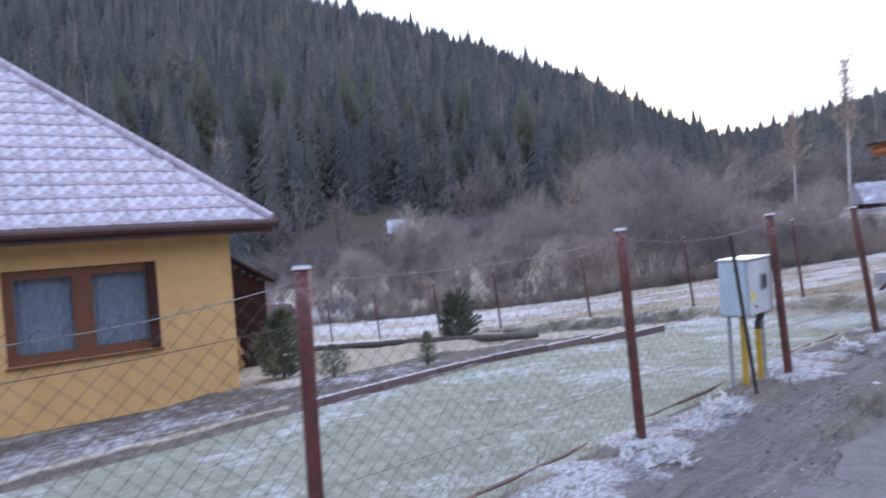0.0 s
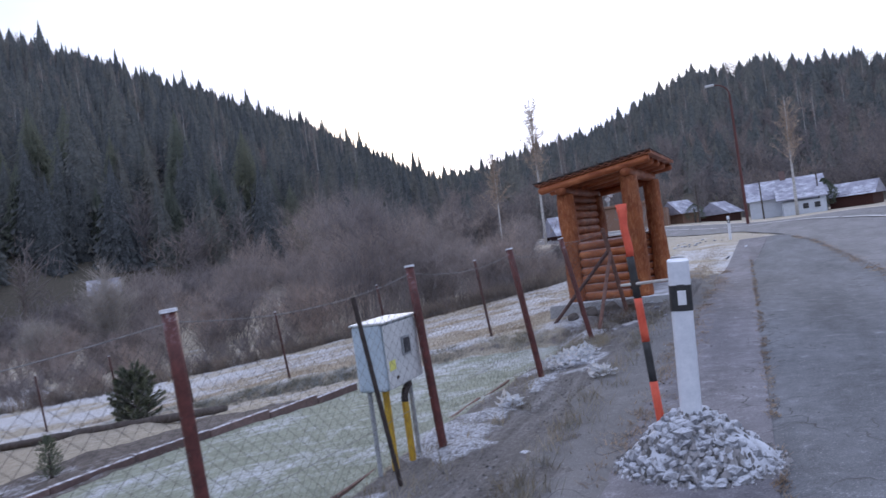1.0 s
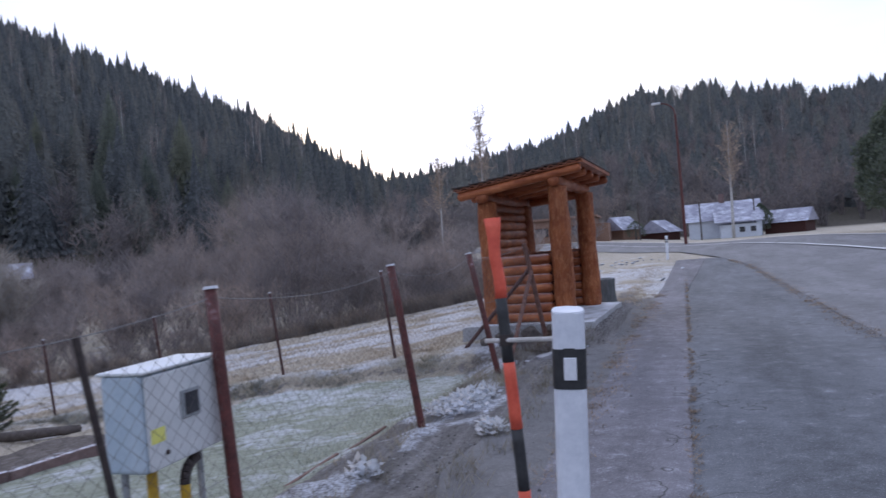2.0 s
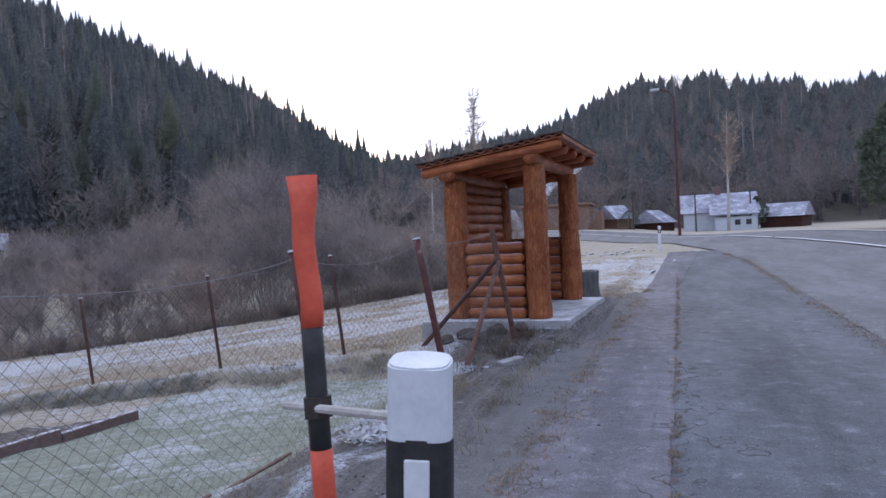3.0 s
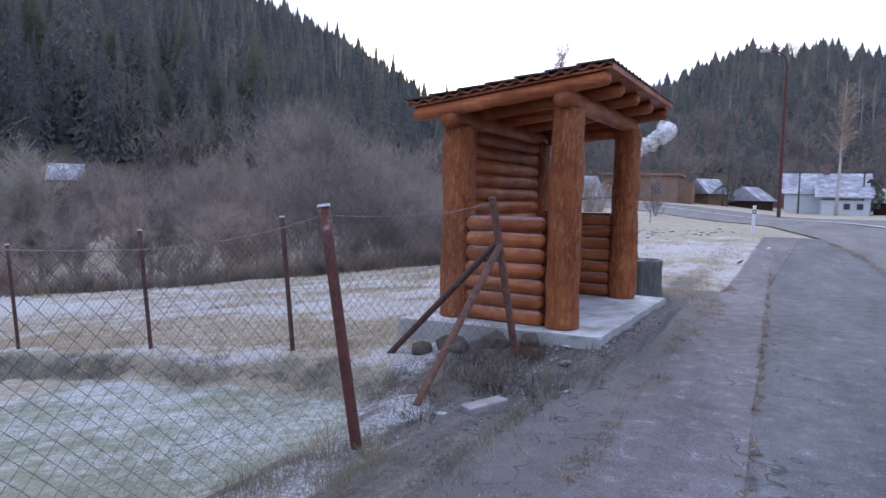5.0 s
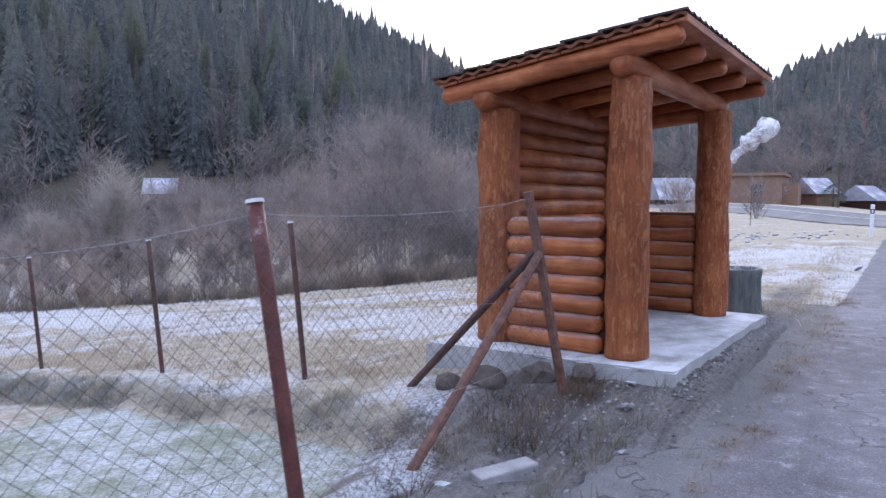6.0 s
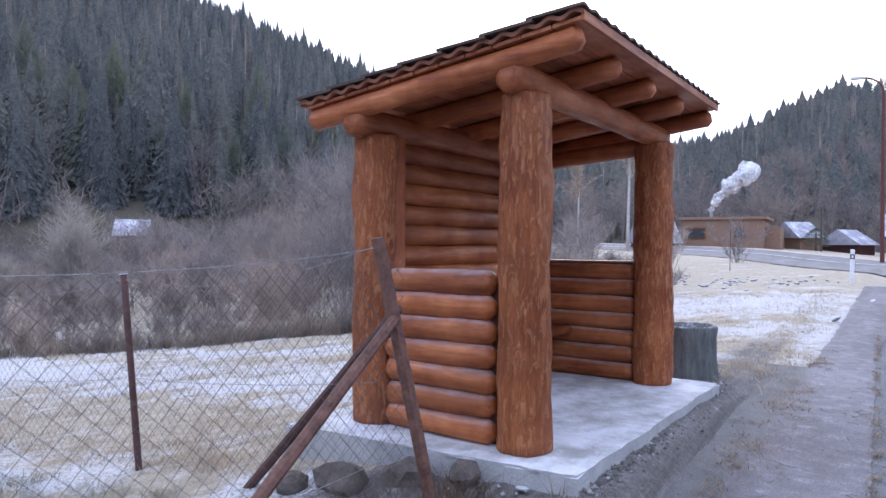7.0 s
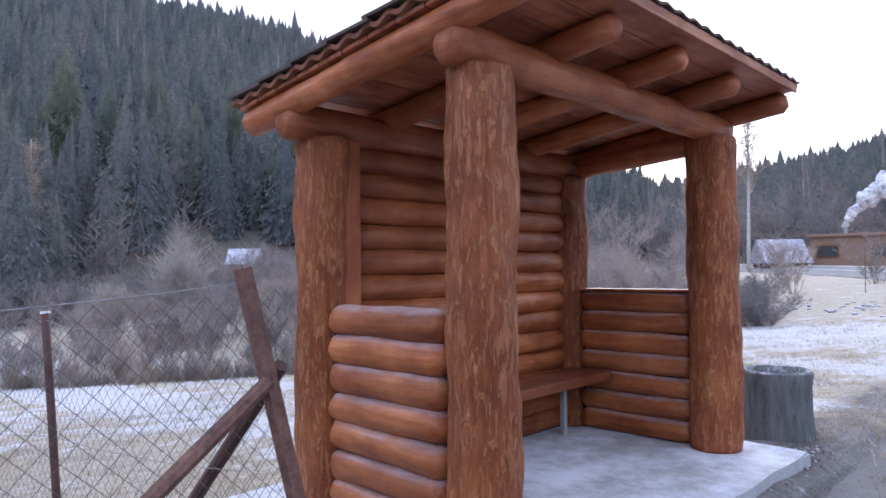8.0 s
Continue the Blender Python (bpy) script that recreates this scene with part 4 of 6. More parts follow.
def link_mesh(parent, line, tops, bottoms, seed):
    """Chain-link netting: zigzag wires hung between the posts, slack in places."""
    v, f = [], []
    cell, r, rows = 0.046, 0.0011, 29
    for (x0, y0), (x1, y1), (t0, t1), (b0, b1) in zip(line, line[1:], zip(tops, tops[1:]), zip(bottoms, bottoms[1:])):
        length = math.hypot(x1 - x0, y1 - y0)
        cols = round(length / cell)
        nx, ny = -(y1 - y0) / length, (x1 - x0) / length
        tx, ty = (x1 - x0) / length, (y1 - y0) / length
        for c in range(cols):
            pts = []
            for k in range(rows + 1):
                s = (c + (k + c) % 2) / cols
                lo, hi = b0 + (b1 - b0) * s, t0 + (t1 - t0) * s - 0.07 * 4 * s * (1 - s) * (0.6 + 0.4 * math.sin(seed + x0 + y0))
                z = lo + (hi - lo) * k / rows
                bulge = 0.035 * noise.noise(Vector((s * length * 0.9 + x0, z * 1.3, seed))) + 0.0012 * (1 if (k + c) % 2 else -1)
                z += 0.012 * noise.noise(Vector((s * length * 2.1 + x0, z * 2.3, seed + 5)))
                pts.append((x0 + tx * s * length + nx * bulge, y0 + ty * s * length + ny * bulge, z))
            for a, b in zip(pts, pts[1:]):
                sgn = 1 if (b[0] - a[0]) * tx + (b[1] - a[1]) * ty > 0 else -1
                ou, oz = r * 0.75, -r * 0.75 * sgn
                m = len(v)
                for e in (a, b):
                    v += [(e[0] - ou * tx, e[1] - ou * ty, e[2] - oz), (e[0] + nx * r, e[1] + ny * r, e[2]), (e[0] + ou * tx, e[1] + ou * ty, e[2] + oz)]
                f += [(m, m + 1, m + 4, m + 3), (m + 1, m + 2, m + 5, m + 4), (m + 2, m, m + 3, m + 5)]
    ob = mesh_ob("chain_link", v, f, "wire", parent, "slack rusty chain-link netting")
    tagged(ob, kind="stuff")


def build_fences():
    fr = thing("fence", (0, 0, 0), "chain-link fence on leaning red-brown steel posts", "fence")
    feet = [(-1.52, 0.15, -0.08), (-1.48, 2.46, -0.07), (-1.44, 4.97, -0.05), (-1.29, 7.25, -0.07), (-1.18, 9.65, -0.05), (-1.10, 11.92, 0.0)]
    heads = [(-1.55, 0.20, 1.29), (-1.53, 2.51, 1.29), (-1.465, 4.92, 1.34), (-1.38, 7.275, 1.365), (-1.335, 9.615, 1.375), (-1.336, 11.91, 1.405)]
    for p, q in zip(feet, heads):
        sunk = Vector(p) + (Vector(p) - Vector(q)).normalized() * 0.25
        fence_post(fr, tuple(sunk), q, 0.034)
    corner_p, corner_q = (-1.01, 14.45, 0.0), (-1.17, 14.17, 1.474)
    hs = heads + [corner_q]
    fs = feet + [corner_p]
    for k, (a, b) in enumerate(zip(hs, hs[1:])):
        sag_wire(fr, (a[0], a[1], a[2] - 0.05), (b[0], b[1], b[2] - 0.05), (0.10, 0.05, 0.09, 0.08, 0.11, 0.05)[k], seed=k)
        sag_wire(fr, (a[0] * 0.3 + fs[k][0] * 0.7, a[1], 0.36), (b[0] * 0.3 + fs[k + 1][0] * 0.7, b[1], 0.36), 0.02, 0.0018, seed=k + 9)
    sag_wire(fr, (hs[0][0], hs[0][1], 1.05), (hs[1][0], hs[1][1], 1.06), 0.03, 0.0018, "wire")
    link_mesh(fr, [(0.5 * (a[0] + b[0]), 0.5 * (a[1] + b[1])) for a, b in zip(hs, fs)], [a[2] - 0.08 for a in hs], [b[2] + 0.02 for b in fs], 1.0)
    br = thing("corner_post", (0, 0, 0), "rusty leaning corner post with two slanted braces", "fence post")
    part("post", tube((-0.98, 14.5, -0.25), corner_q, 0.036, 0.036, 8, 5, 0.002, 3), "rusty", br)
    part("brace", tube((-1.14, 14.32, 1.10), (-2.30, 14.24, -0.14), 0.03, 0.03, 8, 6, 0.003, 4), "old_paint", br)
    part("brace", tube((-1.11, 14.24, 1.05), (-1.17, 12.72, -0.08), 0.03, 0.03, 8, 6, 0.003, 5), "rusty", br)
    bk = thing("fence", (0, 0, 0), "sagging chain-link meadow fence on thin dark-red posts", "fence")
    xs = [-3.5, -5.6, -8.1, -10.83, -13.1, -15.8, -18.35, -21, -23.6]
    zt = [1.22, 0.995, 0.70, 0.38, 0.11, -0.2, -0.42, -0.6, -0.75]
    prev, pts = corner_q, [(-1.1, 14.3)]
    tops, lows = [1.40], [0.05]
    for k, (x, z) in enumerate(zip(xs, zt)):
        g = float(ground_z(x, 14.35))
        fence_post(bk, (x + 0.06, 14.36, g - 0.3), (x - 0.07, 14.30, z), 0.024, "old_paint")
        sag_wire(bk, (prev[0], prev[1], prev[2] - 0.04), (x - 0.07, 14.3, z - 0.04), 0.05 if k else 0.12, 0.002, seed=k + 30)
        sag_wire(bk, (prev[0], prev[1], prev[2] - 0.75), (x, 14.33, z - 0.75), 0.03, 0.0016, seed=k + 50)
        prev = (x - 0.07, 14.3, z)
        pts.append((x, 14.33)), tops.append(z - 0.06), lows.append(g + 0.05)
    link_mesh(bk, pts, tops, lows, 4.0)


build_fences()


def m_islands(name, dark, mid, light):
    m, nt, b = mat_new(name)
    g = nt.nodes.new("ShaderNodeNewGeometry")
    nt.links.new(n_ramp(nt, g.outputs["Random Per Island"], [(0, dark), (0.7, mid), (1, light)]), b.inputs["Base Color"])
    b.inputs["Roughness"].default_value = 0.9
    return m


MAT["stone_island"] = m_islands("stone_island", (0.10, 0.095, 0.09), (0.34, 0.33, 0.335), (0.66, 0.68, 0.73))
MAT["grit_island"] = m_islands("grit_island", (0.07, 0.064, 0.06), (0.19, 0.18, 0.178), (0.42, 0.42, 0.43))


# ---- meter box ----
def build_meter_box():
    t = thing("meter_box", (-1.40, 7.02, -0.10), "weathered pale grey utility meter box on pipe legs", "meter box", turn=1.5)
    body = part("body", block(-0.25, -0.285, 0.62, -0.012, 0.285, 1.10, 0.025, 3), "box_blue", t, "pale blue-grey box body", smooth=False)
    door = part("door", block(-0.008, -0.272, 0.63, 0.012, 0.272, 1.085, 0.010, 2), "box_white", t, "off-white door with a small window")
    part("door_window", block(0.013, -0.04, 0.83, 0.024, 0.10, 0.97, 0.004), "grey_pipe", door, "raised grey window frame")
    part("window_pane", block(0.0245, -0.02, 0.845, 0.028, 0.08, 0.955, 0.001), "dark_glass", door, "dark glass pane")
    part("lock", tube((0.012, -0.16, 0.70), (0.022, -0.16, 0.70), 0.013, 0.011, 10), "dark_iron", door)
    part("sticker", block(0.0122, -0.262, 0.76, 0.0135, -0.165, 0.83), "sticker", door, "faded yellow sticker")
    part("roof_lip", block(-0.26, -0.295, 1.095, 0.02, 0.295, 1.112, 0.007, 2), "box_white", t, "frosted overhanging top")
    part("leg", tube((-0.20, -0.22, -0.1), (-0.20, -0.22, 0.63), 0.018, seg=10), "grey_pipe", t)
    part("leg", tube((-0.06, 0.16, -0.1), (-0.06, 0.16, 0.63), 0.018, seg=10), "grey_pipe", t)
    part("gas_pipe", tube((-0.12, -0.13, -0.1), (-0.12, -0.13, 0.63), 0.026, seg=12), "yellow", t, "worn yellow gas pipe")
    bend = part("gas_pipe", tube((-0.05, 0.02, -0.1), (-0.05, 0.02, 0.48), 0.026, seg=12), "yellow", t, "worn yellow gas pipe")
    pts = [Vector((-0.05, 0.02 + 0.11 * (1 - math.cos(a)), 0.48 + 0.11 * math.sin(a))) for a in [k * math.pi / 2 / 6 for k in range(7)]]
    for a, b in zip(pts, pts[1:]):
        part("elbow", tube(a, b, 0.027, seg=10), "dark_iron", bend, "dark pipe elbow")
    bar = thing("iron_bar", (-1.33, 6.45, -0.1), "thin dark iron bar leaning beside the meter box", "bar")
    part("bar", tube((0.05, 0.10, -0.15), (-0.02, -0.10, 1.33), 0.017, 0.016, 8, 4, 0.001, 2), "dark_iron", bar)


build_meter_box()


# ---- delineators, snow pole, gravel mound ----
def delineator(at, lean, label, height):
    t = thing("road_delineator", at, label, "delineator", "road delineators")
    t.matrix_basis = pose(*at, lean[0], lean[1], lean[2])

    def column(z0, z1, grow=0.0, slant=0.0):
        bm = bmesh.new()
        loops = []
        for z in (z0, z1):
            ring = []
            for k in range(20):
                a = 2 * math.pi * k / 20
                c, s = math.cos(a), math.sin(a)
                x = (0.062 + grow) * math.copysign(abs(c) ** 0.55, c)
                y = (0.042 + grow) * math.copysign(abs(s) ** 0.7, s)
                ring.append(bm.verts.new((x, y, z + (slant * y if z == z1 else 0))))
            loops.append(ring)
        for k in range(20):
            bm.faces.new((loops[0][k], loops[0][(k + 1) % 20], loops[1][(k + 1) % 20], loops[1][k]))
        bm.faces.new(loops[0][::-1])
        bm.faces.new(loops[1])
        edges = [e for e in bm.edges if all(v in loops[1] for v in e.verts)]
        bmesh.ops.bevel(bm, geom=edges, offset=0.004, segments=2, affect="EDGES")
        return bm

    part("column", column(-0.25, height, 0.0, 0.25), "white_plastic", t, "scuffed white plastic column")
    band = part("band", column(height - 0.30, height - 0.145, 0.0025), "black_plastic", t, "black band")
    for side in (-1, 1):
        part("reflector", block(-0.022, side * 0.0455 - 0.004, height - 0.265, 0.026, side * 0.0455 + 0.004, height - 0.18, 0.002), "reflector", band, "pale rectangular reflector")


def stone_mesh(seed, flat=0.7):
    rng = random.Random(seed)
    bm = bmesh.new()
    bmesh.ops.create_icosphere(bm, subdivisions=1, radius=1.0)
    for v in bm.verts:
        v.co *= rng.uniform(0.72, 1.12)
        v.co.z *= flat
    me = bpy.data.meshes.new("stone")
    bm.to_mesh(me)
    bm.free()
    me.materials.append(MAT["stone"])
    return me


STONES = [stone_mesh(k, 0.6 + 0.05 * k) for k in range(6)]


def build_mound():
    t = thing("gravel_mound", (0.58, 6.78, 0.0), "frosted heap of grey gravel round the delineator", "gravel heap")
    rng = random.Random(8)
    v, f = [(0, 0, 0.29)], []
    rings, seg = 10, 36
    for i in range(1, rings + 1):
        r = 0.43 * i / rings
        for k in range(seg):
            a = 2 * math.pi * k / seg
            q = r * (1 + 0.16 * noise.noise(Vector((math.cos(a) * 1.5, math.sin(a) * 1.5, 4))))
            z = 0.30 * math.cos(min(1, r / 0.43) * math.pi / 2) ** 1.1 + 0.03 * noise.noise(Vector((q * math.cos(a) * 9, q * math.sin(a) * 9, 1))) - (0.04 if i == rings else 0)
            v.append((q * math.cos(a), q * math.sin(a), z))
    for k in range(seg):
        f.append((0, 1 + k, 1 + (k + 1) % seg))
    for i in range(rings - 1):
        for k in range(seg):
            b = 1 + i * seg
            f.append((b + k, b + seg + k, b + seg + (k + 1) % seg, b + (k + 1) % seg))
    mesh_ob("core", v, f, "stone", t, smooth=True)
    v, f = [], []
    for k in range(1700):
        r, a = 0.49 * math.sqrt(rng.random()), rng.uniform(0, 6.28)
        x, y, s = r * math.cos(a), r * math.sin(a), rng.uniform(0.012, 0.032)
        g = 0.30 * math.cos(min(1, r / 0.43) * math.pi / 2) ** 1.1 - 0.3 * s
        n = len(v)
        v += [(x + s * rng.uniform(0.6, 1.3), y, g), (x, y + s * rng.uniform(0.6, 1.3), g), (x - s * rng.uniform(0.6, 1.3), y, g), (x, y - s * rng.uniform(0.6, 1.3), g), (x + rng.uniform(-0.5, 0.5) * s, y + rng.uniform(-0.5, 0.5) * s, g + s * rng.uniform(0.9, 1.5))]
        f += [(n, n + 1, n + 4), (n + 1, n + 2, n + 4), (n + 2, n + 3, n + 4), (n + 3, n, n + 4)]
    tagged(mesh_ob("gravel", v, f, "stone_island", t, "small sharp chippings"), kind="stuff")
    for k in range(300):
        r = 0.45 * math.sqrt(rng.random())
        a = rng.uniform(0, 6.28)
        z = 0.30 * math.cos(min(1, r / 0.43) * math.pi / 2) ** 1.1
        s = rng.uniform(0.022, 0.048) * (1.3 if rng.random() < 0.12 else 1)
        ob = new("stone", STONES[k % 6])
        ob.parent = t
        ob.matrix_basis = Matrix.Translation((r * math.cos(a), r * math.sin(a), z + s * 0.1)) @ Euler((rng.uniform(-0.6, 0.6), rng.uniform(-0.6, 0.6), rng.uniform(0, 6))).to_matrix().to_4x4() @ Matrix.Diagonal((s, s * rng.uniform(0.7, 1.2), s, 1))


def build_snow_pole():
    base, tip = Vector((0.40, 6.84, 0.0)), Vector((0.318, 6.918, 1.58))
    t = thing("snow_pole", tuple(base), "battered orange and black snow marker pole", "snow pole")
    d = tip - base
    cuts = [(1.0, 0.79, "orange"), (0.79, 0.625, "black_plastic"), (0.625, 0.455, "orange"), (0.455, 0.30, "black_plastic"), (0.30, -0.05, "orange")]
    for k, (a, b, m) in enumerate(cuts):
        if k == 0:
            bm = tube(d * b, d * a, 0.0245, 0.0245, 14, 9, 0.0015, 2)
            side = Vector((1, 0.25, 0)).normalized()
            for v in bm.verts:
                q = v.co.dot(d.normalized()) / d.length
                flat = max(0.0, (q - 0.93) / 0.07)
                c = d * q
                off = v.co - c
                s = off.dot(side)
                v.co = c + off * (1 - 0.55 * flat) + side * s * 1.0 * flat + side * (0.004 * math.sin(40 * q))
            part("band", bm, m, t, "dented orange band", smooth=True)
        else:
            part("band", tube(d * b, d * a, 0.0245 - 0.0006 * (k % 2), None, 14, 5, 0.0012, k), m, t, smooth=True)
    part("tie_rod", tube((-0.145, 0.065, 1.075), (0.20, -0.05, 1.09), 0.0095, seg=8, rings=6, rough=0.001), "pale_stick", t, "pale stick tied to the delineator")
    part("tie", tube((-0.053, 0.051, 1.055), (-0.056, 0.054, 1.10), 0.031, seg=10), "dark_iron", t)


MAT["pale_stick"] = m_simple("pale_stick", (0.40, 0.37, 0.33), (0.66, 0.63, 0.60), 20, 0.8, 0.002)
delineator((0.565, 6.77, 0.0), (-1.5, 2.9, 10), "white plastic delineator with black band, standing in gravel", 1.20)
delineator((0.28, 37.2, float(ground_z(0.28, 37.2))), (0, 1, 0), "white plastic delineator with black band beside the bend", 1.08)
delineator((9.3, 34.6, float(ground_z(9.3, 34.6))), (0, -1, 4), "white plastic delineator across the main road", 1.08)
build_mound()
build_snow_pole()


# ---- stump-shaped planter ----
def build_planter():
    t = thing("planter", (-0.62, 18.72, 0.0), "grey-green concrete planter shaped like a tree stump", "planter")
    bm = bmesh.new()
    seg, loops = 40, []
    prof = [(0.30, -0.1), (0.285, 0.05), (0.262, 0.3), (0.258, 0.5), (0.270, 0.60), (0.258, 0.62), (0.222, 0.615), (0.210, 0.34), (0.01, 0.33)]
    for n, (r, z) in enumerate(prof):
        ring = []
        for k in range(seg):
            a = 2 * math.pi * k / seg
            w = 1.0 + (0.05 * math.cos(4 * a + 0.9) + 0.05 * noise.noise(Vector((math.cos(a) * 4, math.sin(a) * 4, z * 1.5))) if n < 6 else 0)
            ring.append(bm.verts.new((r * w * math.cos(a), r * w * math.sin(a), z)))
        loops.append(ring)
    for a, b in zip(loops, loops[1:]):
        for k in range(seg):
            bm.faces.new((a[k], a[(k + 1) % seg], b[(k + 1) % seg], b[k]))
    bm.faces.new(loops[-1])
    part("bowl", bm, "planter", t, smooth=True)
    # dark disc as soil; its tone also paints the bowl's inner shade
    bm = tube((0, 0, 0.33), (0, 0, 0.37), 0.207, 0.20, 24, 2)
    part("soil", bm, "dark_wood_and_shade", t, "dark soil filling, standing in for the hollow's shade")


build_planter()


# ---- yellow house ----
def build_house():
    h = thing("house", (-9.68, 6.42, -1.10), "ochre-yellow bungalow with frosted tiled hip roof", "house", turn=-9.9)
    # wall towards the road, with the window opening through it
    wy0, wy1, wz0, wz1, th = -3.22, -1.17, 1.07, 2.42, 0.35
    for a, b, c, d in ((-10, wy0, 0.12, 2.88), (wy1, 0, 0.12, 2.88), (wy0, wy1, 0.12, wz0), (wy0, wy1, wz1, 2.88)):
        part("wall", block(-th, a, c, 0, b, d), "plaster", h)
    part("wall", block(-9, -th, 0.12, -th, 0, 2.88), "plaster", h)
    part("wall", block(-9, -10, 0.12, -9 + th, -th, 2.88), "plaster", h)
    part("wall", block(-9 + th, -10, 0.12, -th, -10 + th, 2.88), "plaster", h)
    part("plinth", block(-9.0, -10.0, -0.5, -0.03, -0.03, 0.118), "plinth", h, "grey rendered plinth")
    part("ledge", block(-0.05, -10.0, -0.45, 0.30, 0.25, -0.02, 0.02), "plinth", h, "frosted concrete ledge along the wall")
    w = part("window", block(-0.16, wy0, wz0, -0.08, wy1, wz0 + 0.07), "window_wood", h, "brown wooden double window")
    for a, b, c, d in ((wy0, wy1, wz1 - 0.07, wz1), (wy0, wy0 + 0.08, wz0 + 0.07, wz1 - 0.07), (wy1 - 0.08, wy1, wz0 + 0.07, wz1 - 0.07), (-2.28, -2.13, wz0 + 0.07, wz1 - 0.07)):
        part("window_frame", block(-0.16, a, c, -0.08, b, d), "window_wood", w)
    for a, b in ((wy0 + 0.08, -2.28), (-2.13, wy1 - 0.08)):
        for c, d, e, f_ in ((a, b, wz0 + 0.07, wz0 + 0.14), (a, b, wz1 - 0.14, wz1 - 0.07), (a, a + 0.06, wz0 + 0.14, wz1 - 0.14), (b - 0.06, b, wz0 + 0.14, wz1 - 0.14)):
            part("sash", block(-0.15, c, e, -0.095, d, f_), "window_wood", w)
        ob = part("pane", block(-0.125, a + 0.06, wz0 + 0.14, -0.119, b - 0.06, wz1 - 0.14), "pane", w)
        ob.visible_shadow = False
        # gathered net curtain
        v, f = [], []
        n = 46
        for i in range(n + 1):
            y = a + 0.02 + (b - a - 0.04) * i / n
            x = -0.24 + 0.012 * math.sin(i * 1.1) + 0.006 * math.sin(i * 2.7)
            v += [(x, y, wz0 + 0.05), (x, y, wz1 - 0.10)]
        for i in range(n):
            f.append((2 * i, 2 * i + 2, 2 * i + 3, 2 * i + 1))
        mesh_ob("curtain", v, f, "curtain", w, "pale blue net curtain", smooth=True)
    part("window_sill", block(-0.08, wy0 - 0.03, wz0 - 0.03, 0.07, wy1 + 0.03, wz0 - 0.002, 0.004), "window_wood", w)
    part("shutter_guide", block(-0.06, wy1 - 0.13, wz0, -0.004, wy1 - 0.002, wz1), "dark_wood_and_shade", w, "dark side reveal")
    # added dark sheet behind the window, standing in for the unlit room
    part("back_panel", block(-0.75, wy0 - 0.2, wz0 - 0.2, -0.72, wy1 + 0.2, wz1 + 0.2), "dark_wood_and_shade", h)
    # hip roof
    e, pit = 0.55, 0.90
    x0, x1, y0, y1, z0 = -9 - e, e, -10 - e, e, 2.96
    half = (x1 - x0) / 2
    xm, ra, rb, zt = (x0 + x1) / 2, y0 + half, y1 - half, z0 + half * pit
    v = [(x0, y0, z0), (x1, y0, z0), (x1, y1, z0), (x0, y1, z0), (xm, ra, zt), (xm, rb, zt)]
    v += [(a, b, c - 0.10) for a, b, c in v]
    f = [(1, 2, 5, 4), (2, 3, 5), (3, 0, 4, 5), (0, 1, 4), (7, 10, 11, 8), (8, 11, 9), (9, 11, 10, 6), (6, 10, 7), (0, 6, 7, 1), (1, 7, 8, 2), (2, 8, 9, 3), (3, 9, 6, 0)]
    roof = mesh_ob("roof", v, f, "roof_snow", h, "frosted red-brown tiled roof")
    part("soffit", block(x0 + 0.05, y0 + 0.05, z0 - 0.13, x1 - 0.05, y1 - 0.05, z0 - 0.104), "window_wood", h)
    part("gutter", tube((x1 + 0.05, y0, z0 - 0.06), (x1 + 0.05, y1 + 0.05, z0 - 0.06), 0.07, 0.07, 10, 3), "gutter", h, "dark maroon gutter")
    part("gutter", tube((x0, y1 + 0.05, z0 - 0.06), (x1, y1 + 0.05, z0 - 0.06), 0.07, 0.07, 10, 3), "gutter", h, "dark maroon gutter")
    part("fascia", block(x1 - 0.03, y0, z0 - 0.2, x1 - 0.005, y1, z0 - 0.105), "gutter", h)
    part("hip_cap", tube((x1, y1, z0 + 0.03), (xm, rb, zt + 0.04), 0.075, 0.075, 8, 12, 0.006, 3), "roof_snow", roof, "frosted hip ridge tiles")
    # tiles on the slope towards the road
    v, f = [], []
    for i in range(9):
        y = 0.30 * i / 8
        z = 0.006 * math.sin(2 * math.pi * i / 4)
        v += [(0.0, y, z + 0.012), (-0.36, y, z + 0.002), (0.0, y, z - 0.012)]
    for i in range(8):
        k = 3 * i
        f += [(k, k + 3, k + 4, k + 1), (k, k + 2, k + 5, k + 3)]
    me = bpy.data.meshes.new("roof_tile")
    me.from_pydata(v, [], f)
    me.materials.append(MAT["roof_snow"])
    ang = math.degrees(math.atan(pit))
    rng = random.Random(4)
    slope = math.hypot(1, pit)
    for row in range(17):
        up = row * 0.33
        dx = up / slope
        for col in range(22):
            y = y1 - 0.302 * (col + 1)
            if y + 0.30 > y1 - dx - 0.05 or y < -6.0:
                continue
            ob = new("roof_tile", me)
            ob.parent = roof
            ob.matrix_basis = Matrix.Translation((x1 - dx + 0.02, y, z0 + dx * pit + 0.016)) @ pose(0, 0, 0, 0, ang - 0.8 + rng.uniform(-0.5, 0.5), 0)


def m_pane():
    m, nt, b = mat_new("pane")
    b.inputs["Base Color"].default_value = (0.9, 0.93, 0.95, 1)
    b.inputs["Roughness"].default_value = 0.03
    b.inputs["Transmission Weight"].default_value = 1.0
    b.inputs["IOR"].default_value = 1.2
    return m


MAT["pane"] = m_pane()
build_house()


